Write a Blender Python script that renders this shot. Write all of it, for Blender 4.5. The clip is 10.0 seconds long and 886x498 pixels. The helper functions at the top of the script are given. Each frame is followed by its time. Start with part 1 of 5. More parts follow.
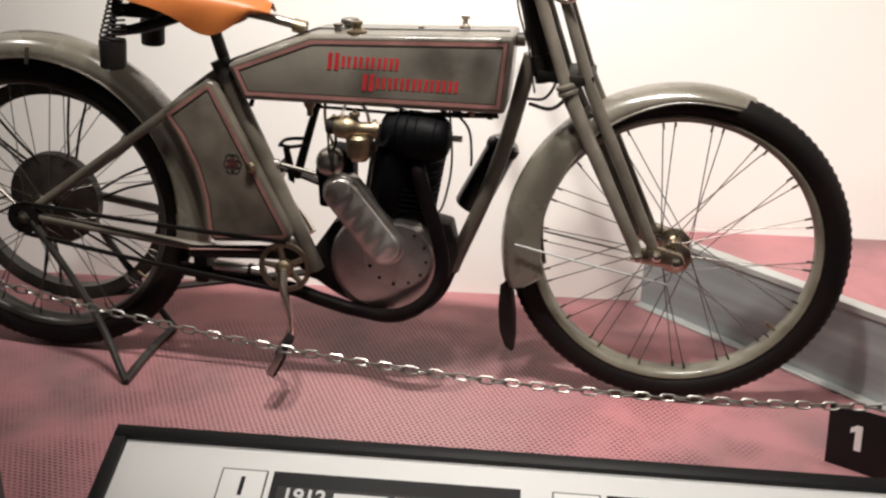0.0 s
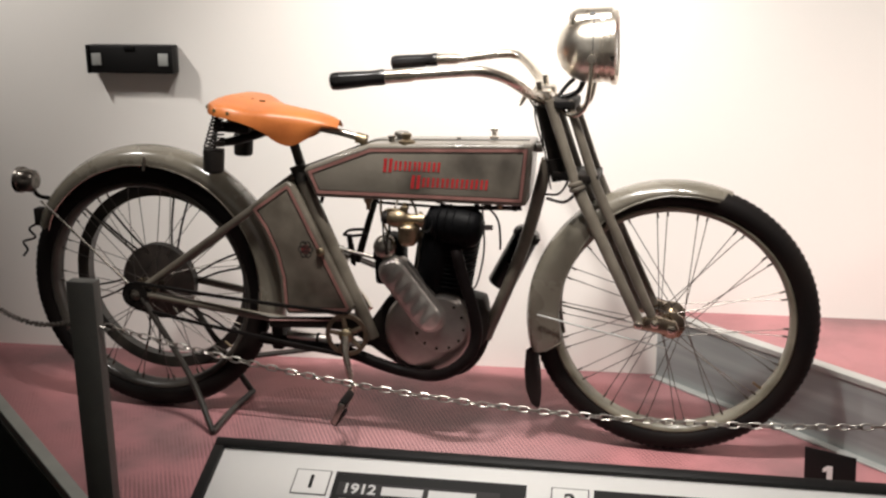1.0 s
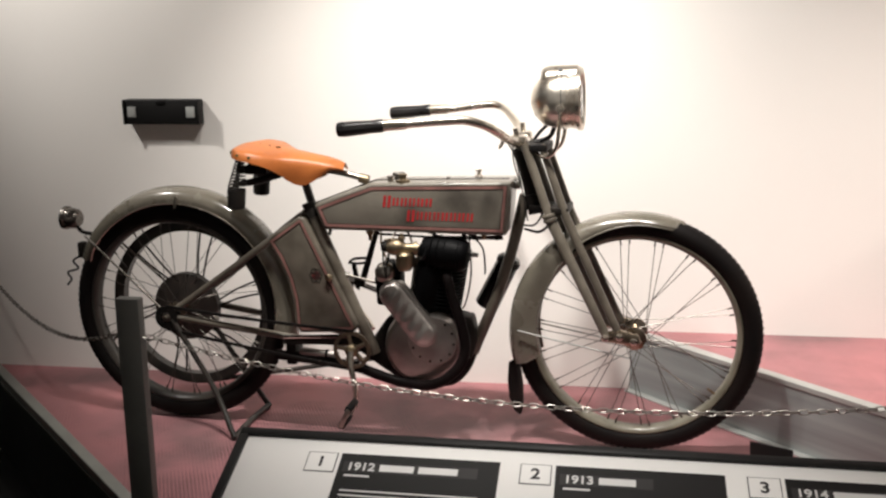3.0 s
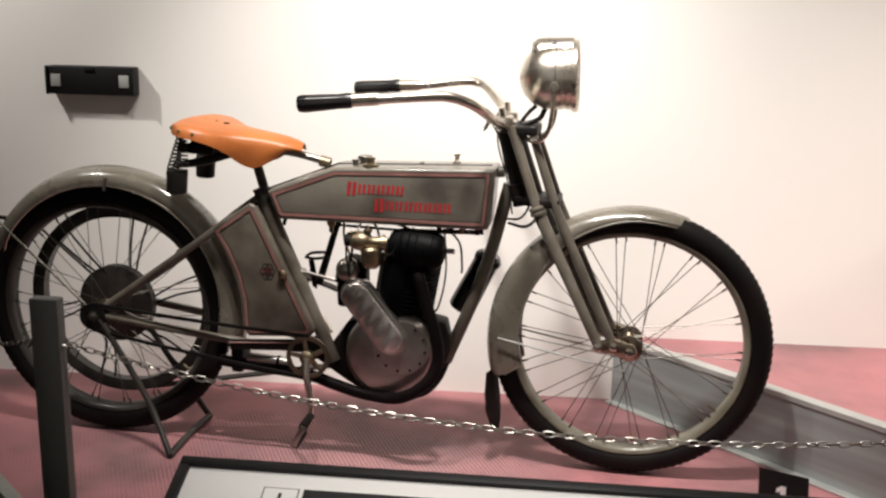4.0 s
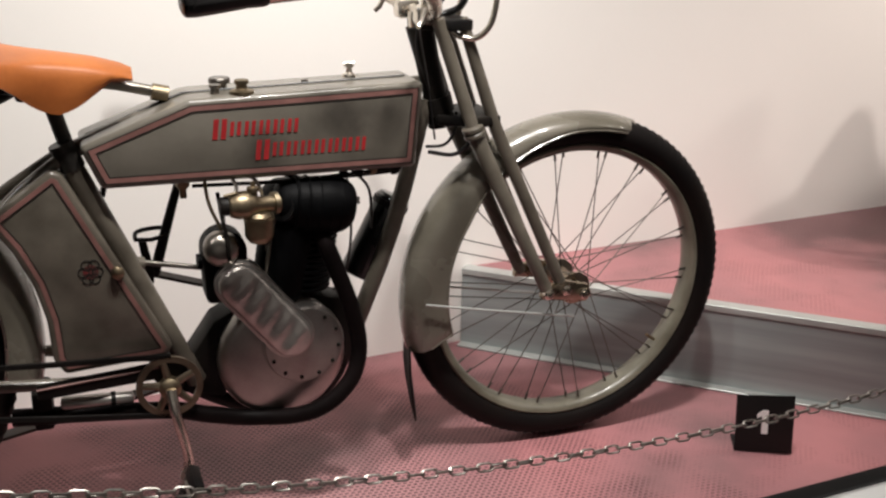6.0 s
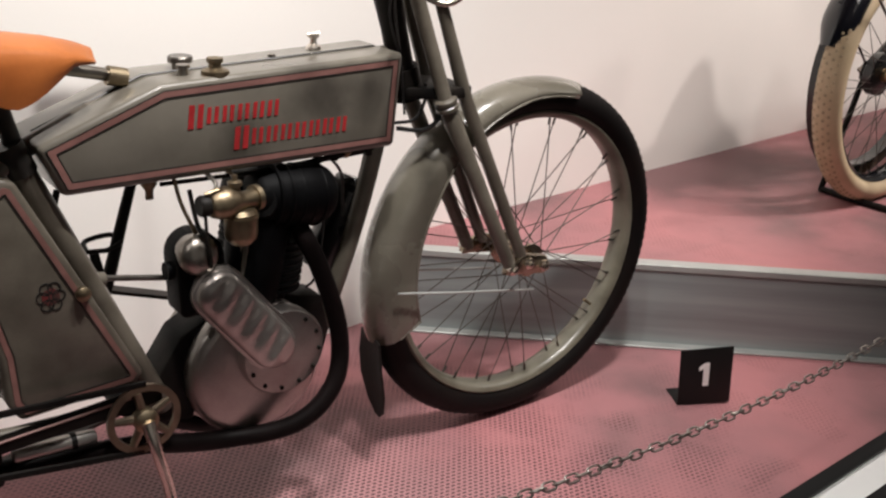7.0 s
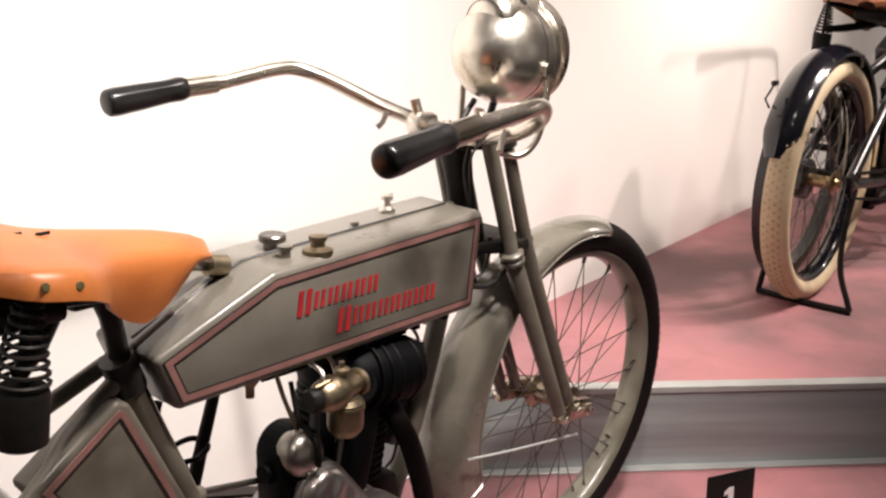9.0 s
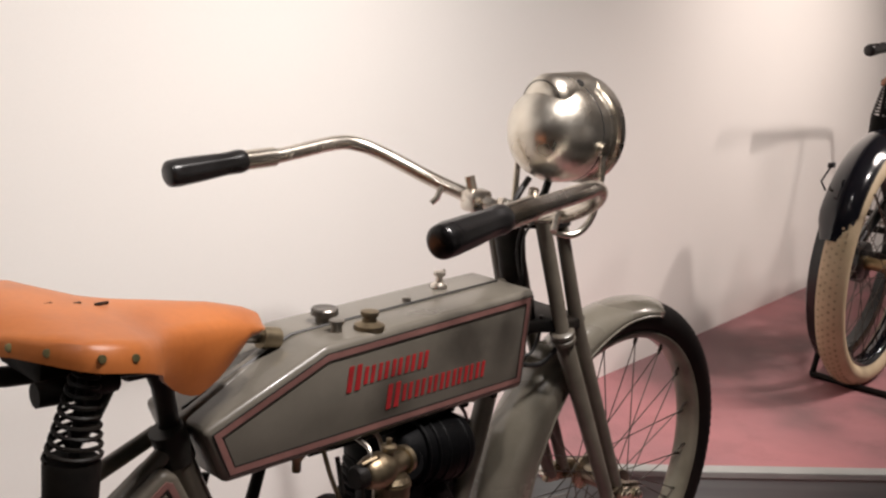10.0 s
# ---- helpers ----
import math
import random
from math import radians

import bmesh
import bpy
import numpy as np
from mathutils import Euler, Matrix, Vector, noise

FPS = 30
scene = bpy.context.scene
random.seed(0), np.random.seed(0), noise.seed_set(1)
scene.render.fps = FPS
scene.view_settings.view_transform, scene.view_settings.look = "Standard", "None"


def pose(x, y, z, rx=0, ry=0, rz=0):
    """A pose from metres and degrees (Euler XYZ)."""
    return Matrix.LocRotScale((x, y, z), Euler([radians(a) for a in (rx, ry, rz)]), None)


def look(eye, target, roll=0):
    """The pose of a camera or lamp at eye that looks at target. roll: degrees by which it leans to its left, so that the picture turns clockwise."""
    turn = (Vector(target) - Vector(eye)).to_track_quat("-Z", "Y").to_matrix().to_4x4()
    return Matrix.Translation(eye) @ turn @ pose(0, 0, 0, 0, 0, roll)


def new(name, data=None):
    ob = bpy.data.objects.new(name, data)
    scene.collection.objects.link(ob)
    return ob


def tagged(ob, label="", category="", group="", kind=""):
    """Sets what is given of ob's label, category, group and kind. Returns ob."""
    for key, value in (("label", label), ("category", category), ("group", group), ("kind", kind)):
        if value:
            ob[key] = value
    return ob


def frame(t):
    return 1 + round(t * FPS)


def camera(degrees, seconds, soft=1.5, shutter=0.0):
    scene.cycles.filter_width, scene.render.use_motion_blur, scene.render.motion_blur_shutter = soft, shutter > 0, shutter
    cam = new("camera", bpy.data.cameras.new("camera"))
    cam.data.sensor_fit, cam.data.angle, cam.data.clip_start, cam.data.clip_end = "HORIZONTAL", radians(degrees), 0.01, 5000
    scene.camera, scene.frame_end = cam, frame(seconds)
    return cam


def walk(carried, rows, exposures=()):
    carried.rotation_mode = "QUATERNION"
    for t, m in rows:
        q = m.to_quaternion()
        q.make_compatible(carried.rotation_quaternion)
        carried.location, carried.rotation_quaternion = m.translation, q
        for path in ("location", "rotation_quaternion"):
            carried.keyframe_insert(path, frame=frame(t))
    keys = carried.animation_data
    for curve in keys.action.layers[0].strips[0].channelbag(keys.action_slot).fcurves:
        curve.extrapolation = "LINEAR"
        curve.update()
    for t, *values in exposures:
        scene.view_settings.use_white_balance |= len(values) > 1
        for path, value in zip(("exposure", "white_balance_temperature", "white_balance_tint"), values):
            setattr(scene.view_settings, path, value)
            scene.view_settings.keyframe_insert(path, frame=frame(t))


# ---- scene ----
# ---------------------------------------------------------------- camera
cam = camera(46.4, 10.0, soft=2.4)
PATH = [
    (0, (0.518, -2.06, 1.161), (0.237, -0.228, 0.411), 1.1),
    (0.5, (0.548, -2.304, 1.172), (0.231, -0.415, 0.594), 0.9),
    (1, (0.658, -2.505, 1.21), (0.245, -0.622, 0.68), -0.1),
    (1.5, (0.788, -2.66, 1.229), (0.35, -0.776, 0.722), 1.0),
    (2, (0.809, -2.804, 1.253), (0.309, -0.925, 0.788), -0.6),
    (2.2, (0.8, -2.87, 1.25), (0.304, -0.982, 0.8), -0.8),
    (3.3, (0.782, -2.876, 1.255), (0.364, -0.969, 0.81), -0.5),
    (3.5, (0.766, -2.754, 1.259), (0.357, -0.854, 0.789), -0.5),
    (4, (0.62, -2.545, 1.192), (0.309, -0.625, 0.725), 1.2),
    (4.5, (0.411, -2.362, 1.173), (0.348, -0.428, 0.667), 0.8),
    (5, (0.188, -2.128, 1.172), (0.254, -0.186, 0.698), -0.1),
    (5.5, (-0.079, -1.948, 1.165), (0.301, -0.067, 0.601), 0.0),
    (6, (-0.258, -1.779, 1.119), (0.411, -0.014, 0.458), 1.2),
    (6.2, (-0.304, -1.696, 1.132), (0.479, 0.014, 0.463), 1.9),
    (7.3, (-0.66, -1.348, 1.098), (0.556, 0.052, 0.352), 2.1),
    (7.5, (-0.663, -1.297, 1.094), (0.591, 0.067, 0.34), 1.7),
    (8, (-0.705, -1.166, 1.085), (0.655, 0.062, 0.283), 2.8),
    (8.5, (-0.815, -1.079, 1.13), (0.613, 0.066, 0.325), 1.6),
    (9, (-0.842, -1.022, 1.177), (0.612, 0.23, 0.615), 2.4),
    (9.5, (-0.847, -1.022, 1.197), (0.595, 0.292, 0.754), 3.2),
    (10, (-0.844, -1.013, 1.191), (0.569, 0.333, 0.749), 3.4),
]
EXPOSE = [(0.0, 0.36, 6500, 10), (1.5, 0.31, 6500, 10), (4.5, 0.24, 6500, 10), (5.0, 0.06, 6500, 10), (6.0, -0.03, 6400, 10), (7.5, 0.0, 6350, 11), (8.0, 0.2, 6350, 11), (8.5, 0.54, 6350, 11), (9.0, 0.43, 6620, 14), (9.5, 0.0, 6800, 17), (10.0, -0.3, 6500, 14)]
walk(cam, [(t, look(eye, target, roll)) for t, eye, target, roll in PATH], EXPOSE)

# ---------------------------------------------------------------- light
world = bpy.data.worlds.new("gallery_air")
world.use_nodes = True
world.node_tree.nodes["Background"].inputs[0].default_value = (0.9, 0.85, 0.8, 1)
world.node_tree.nodes["Background"].inputs[1].default_value = 0.02
scene.world = world


def spot(eye, target, watts, degrees, blend, radius, colour=(1.0, 0.952, 0.895)):
    lamp = bpy.data.lights.new("track_spot", "SPOT")
    lamp.energy, lamp.color, lamp.shadow_soft_size = watts, colour, radius
    lamp.spot_size, lamp.spot_blend = radians(degrees), blend
    ob = new("track_spot", lamp)
    ob.matrix_world = look(eye, target)
    return ob


spot((-1.75, -0.6, 2.4), (-0.97, 0.42, 1.16), 100, 67, 1.0, 0.06)
spot((-0.1, -0.72, 2.5), (0.06, 0.2, 0.5), 120, 66, 1.0, 0.055)
spot((0.35, -0.72, 2.5), (0.33, 0.2, 0.5), 160, 78, 1.0, 0.055)
spot((0.78, -0.52, 2.5), (0.8, 0.36, 0.74), 64, 66, 1.0, 0.055)
spot((2.945, -0.93, 2.54), (2.55, 0.35, 0.6), 120, 80, 1.0, 0.04, (1.0, 0.895, 0.815))
spot((2.5, -0.6, 2.5), (2.45, 0.4, 0.75), 120, 88, 1.0, 0.25, (1.0, 0.895, 0.815))
spot((1.85, -0.85, 2.5), (1.85, 0.5, 1.0), 42, 66, 1.0, 0.06, (1.0, 0.93, 0.87))
spot((4.1, -0.9, 2.5), (2.7, 0.35, 0.6), 85, 80, 1.0, 0.07, (1.0, 0.895, 0.815))
spot((0.62, -1.75, 2.6), (0.62, -1.25, 0.3), 92, 50, 1.0, 0.05)
spot((4.3, -1.9, 2.5), (5.2, -1.0, 1.2), 120, 110, 1.0, 0.06)
spot((-1.5, -3.6, 2.6), (-1.8, -5.8, 0.8), 170, 110, 1.0, 0.1)
spot((1.8, -3.6, 2.6), (2.0, -5.8, 0.8), 170, 110, 1.0, 0.1)


# ---------------------------------------------------------------- materials
def nodes_of(name):
    m = bpy.data.materials.new(name)
    m.use_nodes = True
    return m, m.node_tree.nodes, m.node_tree.links, m.node_tree.nodes["Principled BSDF"]


def surface(name, base, rough=0.5, metal=0.0, second=None, scale=6.0, fine=90.0, vary=0.12, bump=0.05, dist=0.002,
            coat=0.0, rough_vary=0.12, spec=0.5, dent=0.0, stains=()):
    """Base colour broken up by a coarse cloud and a fine grain, with varying gloss and a fine relief."""
    m, n, l, p = nodes_of(name)
    co = n.new("ShaderNodeTexCoord")
    big = n.new("ShaderNodeTexNoise")
    big.inputs["Scale"].default_value, big.inputs["Detail"].default_value = scale, 5
    small = n.new("ShaderNodeTexNoise")
    small.inputs["Scale"].default_value, small.inputs["Detail"].default_value = fine, 3
    for t in (big, small):
        l.new(co.outputs["Object"], t.inputs["Vector"])
    ramp = n.new("ShaderNodeValToRGB")
    other = second or tuple(c * (1 - 2.2 * vary) for c in base)
    ramp.color_ramp.elements[0].color, ramp.color_ramp.elements[0].position = (*other, 1), 0.3
    ramp.color_ramp.elements[1].color, ramp.color_ramp.elements[1].position = (*base, 1), 0.625
    l.new(big.outputs["Fac"], ramp.inputs["Fac"])
    grain = n.new("ShaderNodeMixRGB")
    grain.blend_type = "MULTIPLY"
    grain.inputs[0].default_value = vary
    l.new(ramp.outputs["Color"], grain.inputs[1])
    l.new(small.outputs["Fac"], grain.inputs[2])
    colour = grain.outputs["Color"]
    for place, reach, depth in stains:
        far = n.new("ShaderNodeVectorMath")
        far.operation = "DISTANCE"
        far.inputs[1].default_value = place
        l.new(co.outputs["Object"], far.inputs[0])
        wob = n.new("ShaderNodeTexNoise")
        wob.inputs["Scale"].default_value, wob.inputs["Detail"].default_value = 13, 4
        l.new(co.outputs["Object"], wob.inputs["Vector"])
        add = n.new("ShaderNodeMath")
        add.operation, add.inputs[1].default_value = "MULTIPLY_ADD", reach * 1.6
        l.new(wob.outputs["Fac"], add.inputs[0])
        l.new(far.outputs["Value"], add.inputs[2])
        cut = n.new("ShaderNodeMapRange")
        cut.inputs["From Min"].default_value, cut.inputs["From Max"].default_value = reach * 0.9, reach * 1.75
        cut.inputs["To Min"].default_value, cut.inputs["To Max"].default_value = depth, 0.0
        l.new(add.outputs[0], cut.inputs["Value"])
        dirt = n.new("ShaderNodeMixRGB")
        dirt.inputs[2].default_value = (0.03, 0.025, 0.021, 1)
        l.new(cut.outputs["Result"], dirt.inputs[0])
        l.new(colour, dirt.inputs[1])
        colour = dirt.outputs["Color"]
    l.new(colour, p.inputs["Base Color"])
    rr = n.new("ShaderNodeMapRange")
    rr.inputs["To Min"].default_value, rr.inputs["To Max"].default_value = max(0.02, rough - rough_vary), min(1, rough + rough_vary)
    l.new(big.outputs["Fac"], rr.inputs["Value"])
    l.new(rr.outputs["Result"], p.inputs["Roughness"])
    b = n.new("ShaderNodeBump")
    b.inputs["Strength"].default_value, b.inputs["Distance"].default_value = bump, dist
    l.new(small.outputs["Fac"], b.inputs["Height"])
    if dent:
        soft = n.new("ShaderNodeTexNoise")
        soft.inputs["Scale"].default_value, soft.inputs["Detail"].default_value = 26, 2
        l.new(co.outputs["Object"], soft.inputs["Vector"])
        d = n.new("ShaderNodeBump")
        d.inputs["Strength"].default_value, d.inputs["Distance"].default_value = dent, 0.006
        l.new(soft.outputs["Fac"], d.inputs["Height"])
        l.new(d.outputs["Normal"], b.inputs["Normal"])
    l.new(b.outputs["Normal"], p.inputs["Normal"])
    p.inputs["Metallic"].default_value = metal
    p.inputs["Coat Weight"].default_value = coat
    p.inputs["Specular IOR Level"].default_value = spec
    p.inputs["Coat Roughness"].default_value = 0.12
    return m


def mat_material():
    """Woven vinyl mat: rows of small staggered openings in dusty pink, with random greyed patches and a paler area
    round the engine.
    """
    m, n, l, p = nodes_of("woven_mat")
    co = n.new("ShaderNodeTexCoord")
    turn = n.new("ShaderNodeMapping")
    turn.inputs["Rotation"].default_value[2] = radians(4.7)
    l.new(co.outputs["Object"], turn.inputs["Vector"])
    brick = n.new("ShaderNodeTexBrick")
    brick.inputs["Scale"].default_value = 1.0
    brick.inputs["Brick Width"].default_value = 0.0125
    brick.inputs["Row Height"].default_value = 0.0095
    brick.inputs["Mortar Size"].default_value = 0.0026
    brick.inputs["Mortar Smooth"].default_value = 0.15
    brick.inputs["Color1"].default_value = (0, 0, 0, 1)
    brick.inputs["Color2"].default_value = (0.12, 0.12, 0.12, 1)
    brick.inputs["Mortar"].default_value = (1, 1, 1, 1)
    l.new(turn.outputs["Vector"], brick.inputs["Vector"])
    wave = n.new("ShaderNodeTexNoise")
    wave.inputs["Scale"].default_value, wave.inputs["Detail"].default_value = 2.3, 6
    wear = n.new("ShaderNodeTexNoise")
    wear.inputs["Scale"].default_value, wear.inputs["Detail"].default_value = 7.0, 4
    for t in (wave, wear):
        l.new(co.outputs["Object"], t.inputs["Vector"])
    tone = n.new("ShaderNodeValToRGB")
    e = tone.color_ramp.elements
    e[0].position, e[0].color = 0.36, (0.21, 0.113, 0.117, 1)
    e[1].position, e[1].color = 0.66, (0.44, 0.184, 0.192, 1)
    mid = tone.color_ramp.elements.new(0.5)
    mid.color = (0.35, 0.158, 0.167, 1)
    l.new(wave.outputs["Fac"], tone.inputs["Fac"])
    hole = n.new("ShaderNodeMixRGB")
    hole.inputs[1].default_value = (0.04, 0.018, 0.021, 1)
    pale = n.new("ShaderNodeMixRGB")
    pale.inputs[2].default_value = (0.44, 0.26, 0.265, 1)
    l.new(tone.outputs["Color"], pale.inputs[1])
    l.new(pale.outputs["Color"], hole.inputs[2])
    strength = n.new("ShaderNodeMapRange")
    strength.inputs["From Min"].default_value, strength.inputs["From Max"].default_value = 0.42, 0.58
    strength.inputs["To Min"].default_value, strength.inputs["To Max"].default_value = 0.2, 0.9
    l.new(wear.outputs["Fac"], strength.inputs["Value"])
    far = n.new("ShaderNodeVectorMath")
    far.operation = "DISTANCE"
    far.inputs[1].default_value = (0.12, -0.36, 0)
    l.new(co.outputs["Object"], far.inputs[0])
    # openings fade out with distance from the engine
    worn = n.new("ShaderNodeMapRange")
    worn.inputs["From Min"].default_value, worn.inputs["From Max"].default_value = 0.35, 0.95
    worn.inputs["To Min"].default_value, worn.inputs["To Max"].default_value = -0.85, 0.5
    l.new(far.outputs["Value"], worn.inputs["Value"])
    # mesh mixed towards a paler, greyer pink close to the engine
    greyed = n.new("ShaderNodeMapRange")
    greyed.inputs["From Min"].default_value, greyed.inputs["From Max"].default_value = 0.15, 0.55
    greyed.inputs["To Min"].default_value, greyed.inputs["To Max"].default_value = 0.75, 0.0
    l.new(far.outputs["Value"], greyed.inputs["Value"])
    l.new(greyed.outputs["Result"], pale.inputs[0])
    both = n.new("ShaderNodeMath")
    both.operation, both.use_clamp = "ADD", True
    l.new(strength.outputs["Result"], both.inputs[0])
    l.new(worn.outputs["Result"], both.inputs[1])
    lift = n.new("ShaderNodeMath")
    lift.operation, lift.use_clamp = "ADD", True
    l.new(brick.outputs["Color"], lift.inputs[0])
    l.new(both.outputs[0], lift.inputs[1])
    l.new(lift.outputs[0], hole.inputs[0])
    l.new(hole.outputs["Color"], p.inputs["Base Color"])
    p.inputs["Roughness"].default_value = 0.55
    p.inputs["Specular IOR Level"].default_value = 0.35
    b = n.new("ShaderNodeBump")
    b.inputs["Strength"].default_value, b.inputs["Distance"].default_value = 0.5, 0.0015
    l.new(brick.outputs["Color"], b.inputs["Height"])
    l.new(b.outputs["Normal"], p.inputs["Normal"])
    return m


def brushed(name, base, rough, axis_scale):
    """Sheet metal with long streaks along one direction."""
    m, n, l, p = nodes_of(name)
    co = n.new("ShaderNodeTexCoord")
    mp = n.new("ShaderNodeMapping")
    mp.inputs["Scale"].default_value = axis_scale
    l.new(co.outputs["Object"], mp.inputs["Vector"])
    no = n.new("ShaderNodeTexNoise")
    no.inputs["Scale"].default_value, no.inputs["Detail"].default_value = 3.0, 6
    l.new(mp.outputs["Vector"], no.inputs["Vector"])
    ramp = n.new("ShaderNodeValToRGB")
    ramp.color_ramp.elements[0].position, ramp.color_ramp.elements[0].color = 0.3, (*[c * 0.6 for c in base], 1)
    ramp.color_ramp.elements[1].position, ramp.color_ramp.elements[1].color = 0.7, (*base, 1)
    l.new(no.outputs["Fac"], ramp.inputs["Fac"])
    l.new(ramp.outputs["Color"], p.inputs["Base Color"])
    rr = n.new("ShaderNodeMapRange")
    rr.inputs["To Min"].default_value, rr.inputs["To Max"].default_value = rough - 0.1, rough + 0.15
    l.new(no.outputs["Fac"], rr.inputs["Value"])
    l.new(rr.outputs["Result"], p.inputs["Roughness"])
    p.inputs["Metallic"].default_value = 0.2
    return m


def clear(name, tint=(1, 1, 1), rough=0.02):
    m, n, l, p = nodes_of(name)
    p.inputs["Base Color"].default_value = (*tint, 1)
    p.inputs["Transmission Weight"].default_value = 1.0
    p.inputs["Roughness"].default_value = rough
    return m


WALL = surface("wall_paint", (0.86, 0.83, 0.79), 0.75, second=(0.835, 0.805, 0.765), scale=1.3, fine=220, vary=0.03, bump=0.04)
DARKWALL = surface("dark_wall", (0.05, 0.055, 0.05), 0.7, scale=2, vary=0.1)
ROOMWALL = surface("room_wall", (0.42, 0.4, 0.38), 0.8, scale=1.5, vary=0.05)
CEIL = surface("ceiling_paint", (0.5, 0.48, 0.46), 0.85, scale=1.5, vary=0.05)
CARPET = surface("dark_carpet", (0.016, 0.0162, 0.0158), 0.95, scale=12, fine=400, vary=0.25, bump=0.4)
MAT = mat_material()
RISER = brushed("grey_sheet", (0.38, 0.42, 0.415), 0.42, (0.4, 0.4, 7.0))
TRIM = surface("light_trim", (0.45, 0.46, 0.44), 0.4, metal=0.2, scale=9, vary=0.08)
SEAM = surface("mat_seam", (0.11, 0.06, 0.055), 0.8, scale=20, vary=0.3)
EDGING = surface("grey_edging", (0.36, 0.37, 0.34), 0.4, metal=0.3, scale=9, vary=0.1)
BLACKSIDE = surface("black_side", (0.02, 0.021, 0.02), 0.6, scale=4, vary=0.1)
PAINT = surface("grey_enamel", (0.18, 0.162, 0.13), 0.27, second=(0.125, 0.112, 0.088), scale=9, fine=120, vary=0.1, bump=0.03, coat=0.7)
TANKPAINT = surface("stained_enamel", (0.17, 0.153, 0.126), 0.32, second=(0.12, 0.108, 0.088), scale=9, fine=120, vary=0.1, bump=0.04, coat=0.3, dent=0.05,
                    stains=(((0.275, -0.08, 0.748), 0.07, 0.75), ((0.185, -0.08, 0.742), 0.075, 0.75), ((0.055, -0.08, 0.683), 0.055, 0.7)))
PAINT_DULL = surface("aged_enamel", (0.145, 0.126, 0.1), 0.38, second=(0.08, 0.068, 0.053), scale=14, fine=180, vary=0.14, bump=0.06, coat=0.2)
DARKENAMEL = surface("darkened_enamel", (0.045, 0.04, 0.035), 0.4, second=(0.02, 0.018, 0.016), scale=18, fine=180, vary=0.15, bump=0.06, spec=0.3)
STRIPE = surface("faded_red_line", (0.28, 0.135, 0.118), 0.45, scale=20, vary=0.15)
LINE = surface("black_line", (0.02, 0.018, 0.016), 0.45, scale=20, vary=0.1)
EMBLEMRED = surface("worn_emblem_red", (0.16, 0.022, 0.022), 0.5, second=(0.06, 0.03, 0.026), scale=70, vary=0.3)
RED = surface("red_letter_paint", (0.45, 0.022, 0.026), 0.4, second=(0.27, 0.02, 0.022), scale=40, vary=0.12)
NICKEL = surface("worn_nickel", (0.84, 0.78, 0.7), 0.25, metal=1.0, second=(0.62, 0.56, 0.46), scale=11, fine=55, vary=0.12, bump=0.1, rough_vary=0.09)
LAMPNICKEL = surface("dull_nickel", (0.87, 0.82, 0.73), 0.29, metal=1.0, second=(0.68, 0.6, 0.49), scale=14, fine=46, vary=0.2, bump=0.3, dist=0.002, rough_vary=0.12)
STEEL = surface("grey_steel", (0.42, 0.39, 0.35), 0.32, metal=1.0, second=(0.25, 0.22, 0.19), scale=14, vary=0.2, bump=0.08)
ALUM = surface("cast_aluminium", (0.5, 0.47, 0.44), 0.33, metal=0.85, second=(0.34, 0.3, 0.28), scale=10, fine=240, vary=0.18, bump=0.12)
BRIGHTBRASS = surface("polished_brass", (0.55, 0.4, 0.22), 0.32, metal=1.0, second=(0.36, 0.25, 0.13), scale=22, fine=120, vary=0.2, bump=0.1)
BRASS = surface("brass", (0.35, 0.285, 0.19), 0.42, metal=1.0, second=(0.22, 0.165, 0.105), scale=30, fine=140, vary=0.3, bump=0.2, rough_vary=0.15)
BLACK = surface("black_enamel", (0.006, 0.006, 0.0065), 0.3, scale=12, vary=0.2, coat=0.3)
IRON = surface("black_iron", (0.008, 0.0075, 0.0075), 0.5, second=(0.02, 0.016, 0.013), scale=16, fine=200, vary=0.3, bump=0.2, spec=0.14)
SOOT = surface("sooty_cast_iron", (0.0035, 0.0035, 0.004), 0.5, scale=16, fine=180, vary=0.3, bump=0.2, spec=0.06)
DRUMBROWN = surface("browned_drum", (0.05, 0.038, 0.032), 0.5, metal=0.3, second=(0.022, 0.018, 0.016), scale=26, fine=150, vary=0.25, bump=0.2)
HUBBRONZE = surface("bronzed_nickel", (0.46, 0.4, 0.32), 0.28, metal=1.0, second=(0.26, 0.19, 0.12), scale=30, vary=0.2, bump=0.1)
VERDIGRIS = surface("greened_brass", (0.2, 0.17, 0.075), 0.45, metal=0.4, scale=60, vary=0.3, bump=0.1)
RUST = surface("brown_exhaust", (0.009, 0.006, 0.006), 0.5, second=(0.004, 0.003, 0.003), spec=0.07, scale=12, vary=0.3, bump=0.15)
RUBBER = surface("black_rubber", (0.006, 0.005, 0.005), 0.6, second=(0.01, 0.007, 0.006), scale=9, fine=160, vary=0.2, bump=0.15, spec=0.12)
GRIP = surface("grip_rubber", (0.012, 0.011, 0.011), 0.3, scale=12, vary=0.2, bump=0.05)
# cream darkened so that the studs carry the tread's small shadows
TREAD_SHADE = surface("shaded_cream_tread", (0.5, 0.4, 0.26), 0.7, scale=20, vary=0.2)
CREAM = surface("cream_rubber", (0.62, 0.5, 0.33), 0.6, second=(0.5, 0.39, 0.24), scale=10, fine=150, vary=0.12, bump=0.15)
SPOKE = surface("dark_spoke", (0.16, 0.145, 0.13), 0.38, metal=0.9, scale=20, vary=0.2)
DARKRIM = surface("dark_rim_enamel", (0.03, 0.027, 0.024), 0.34, second=(0.06, 0.052, 0.043), scale=12, vary=0.2, coat=0.2)
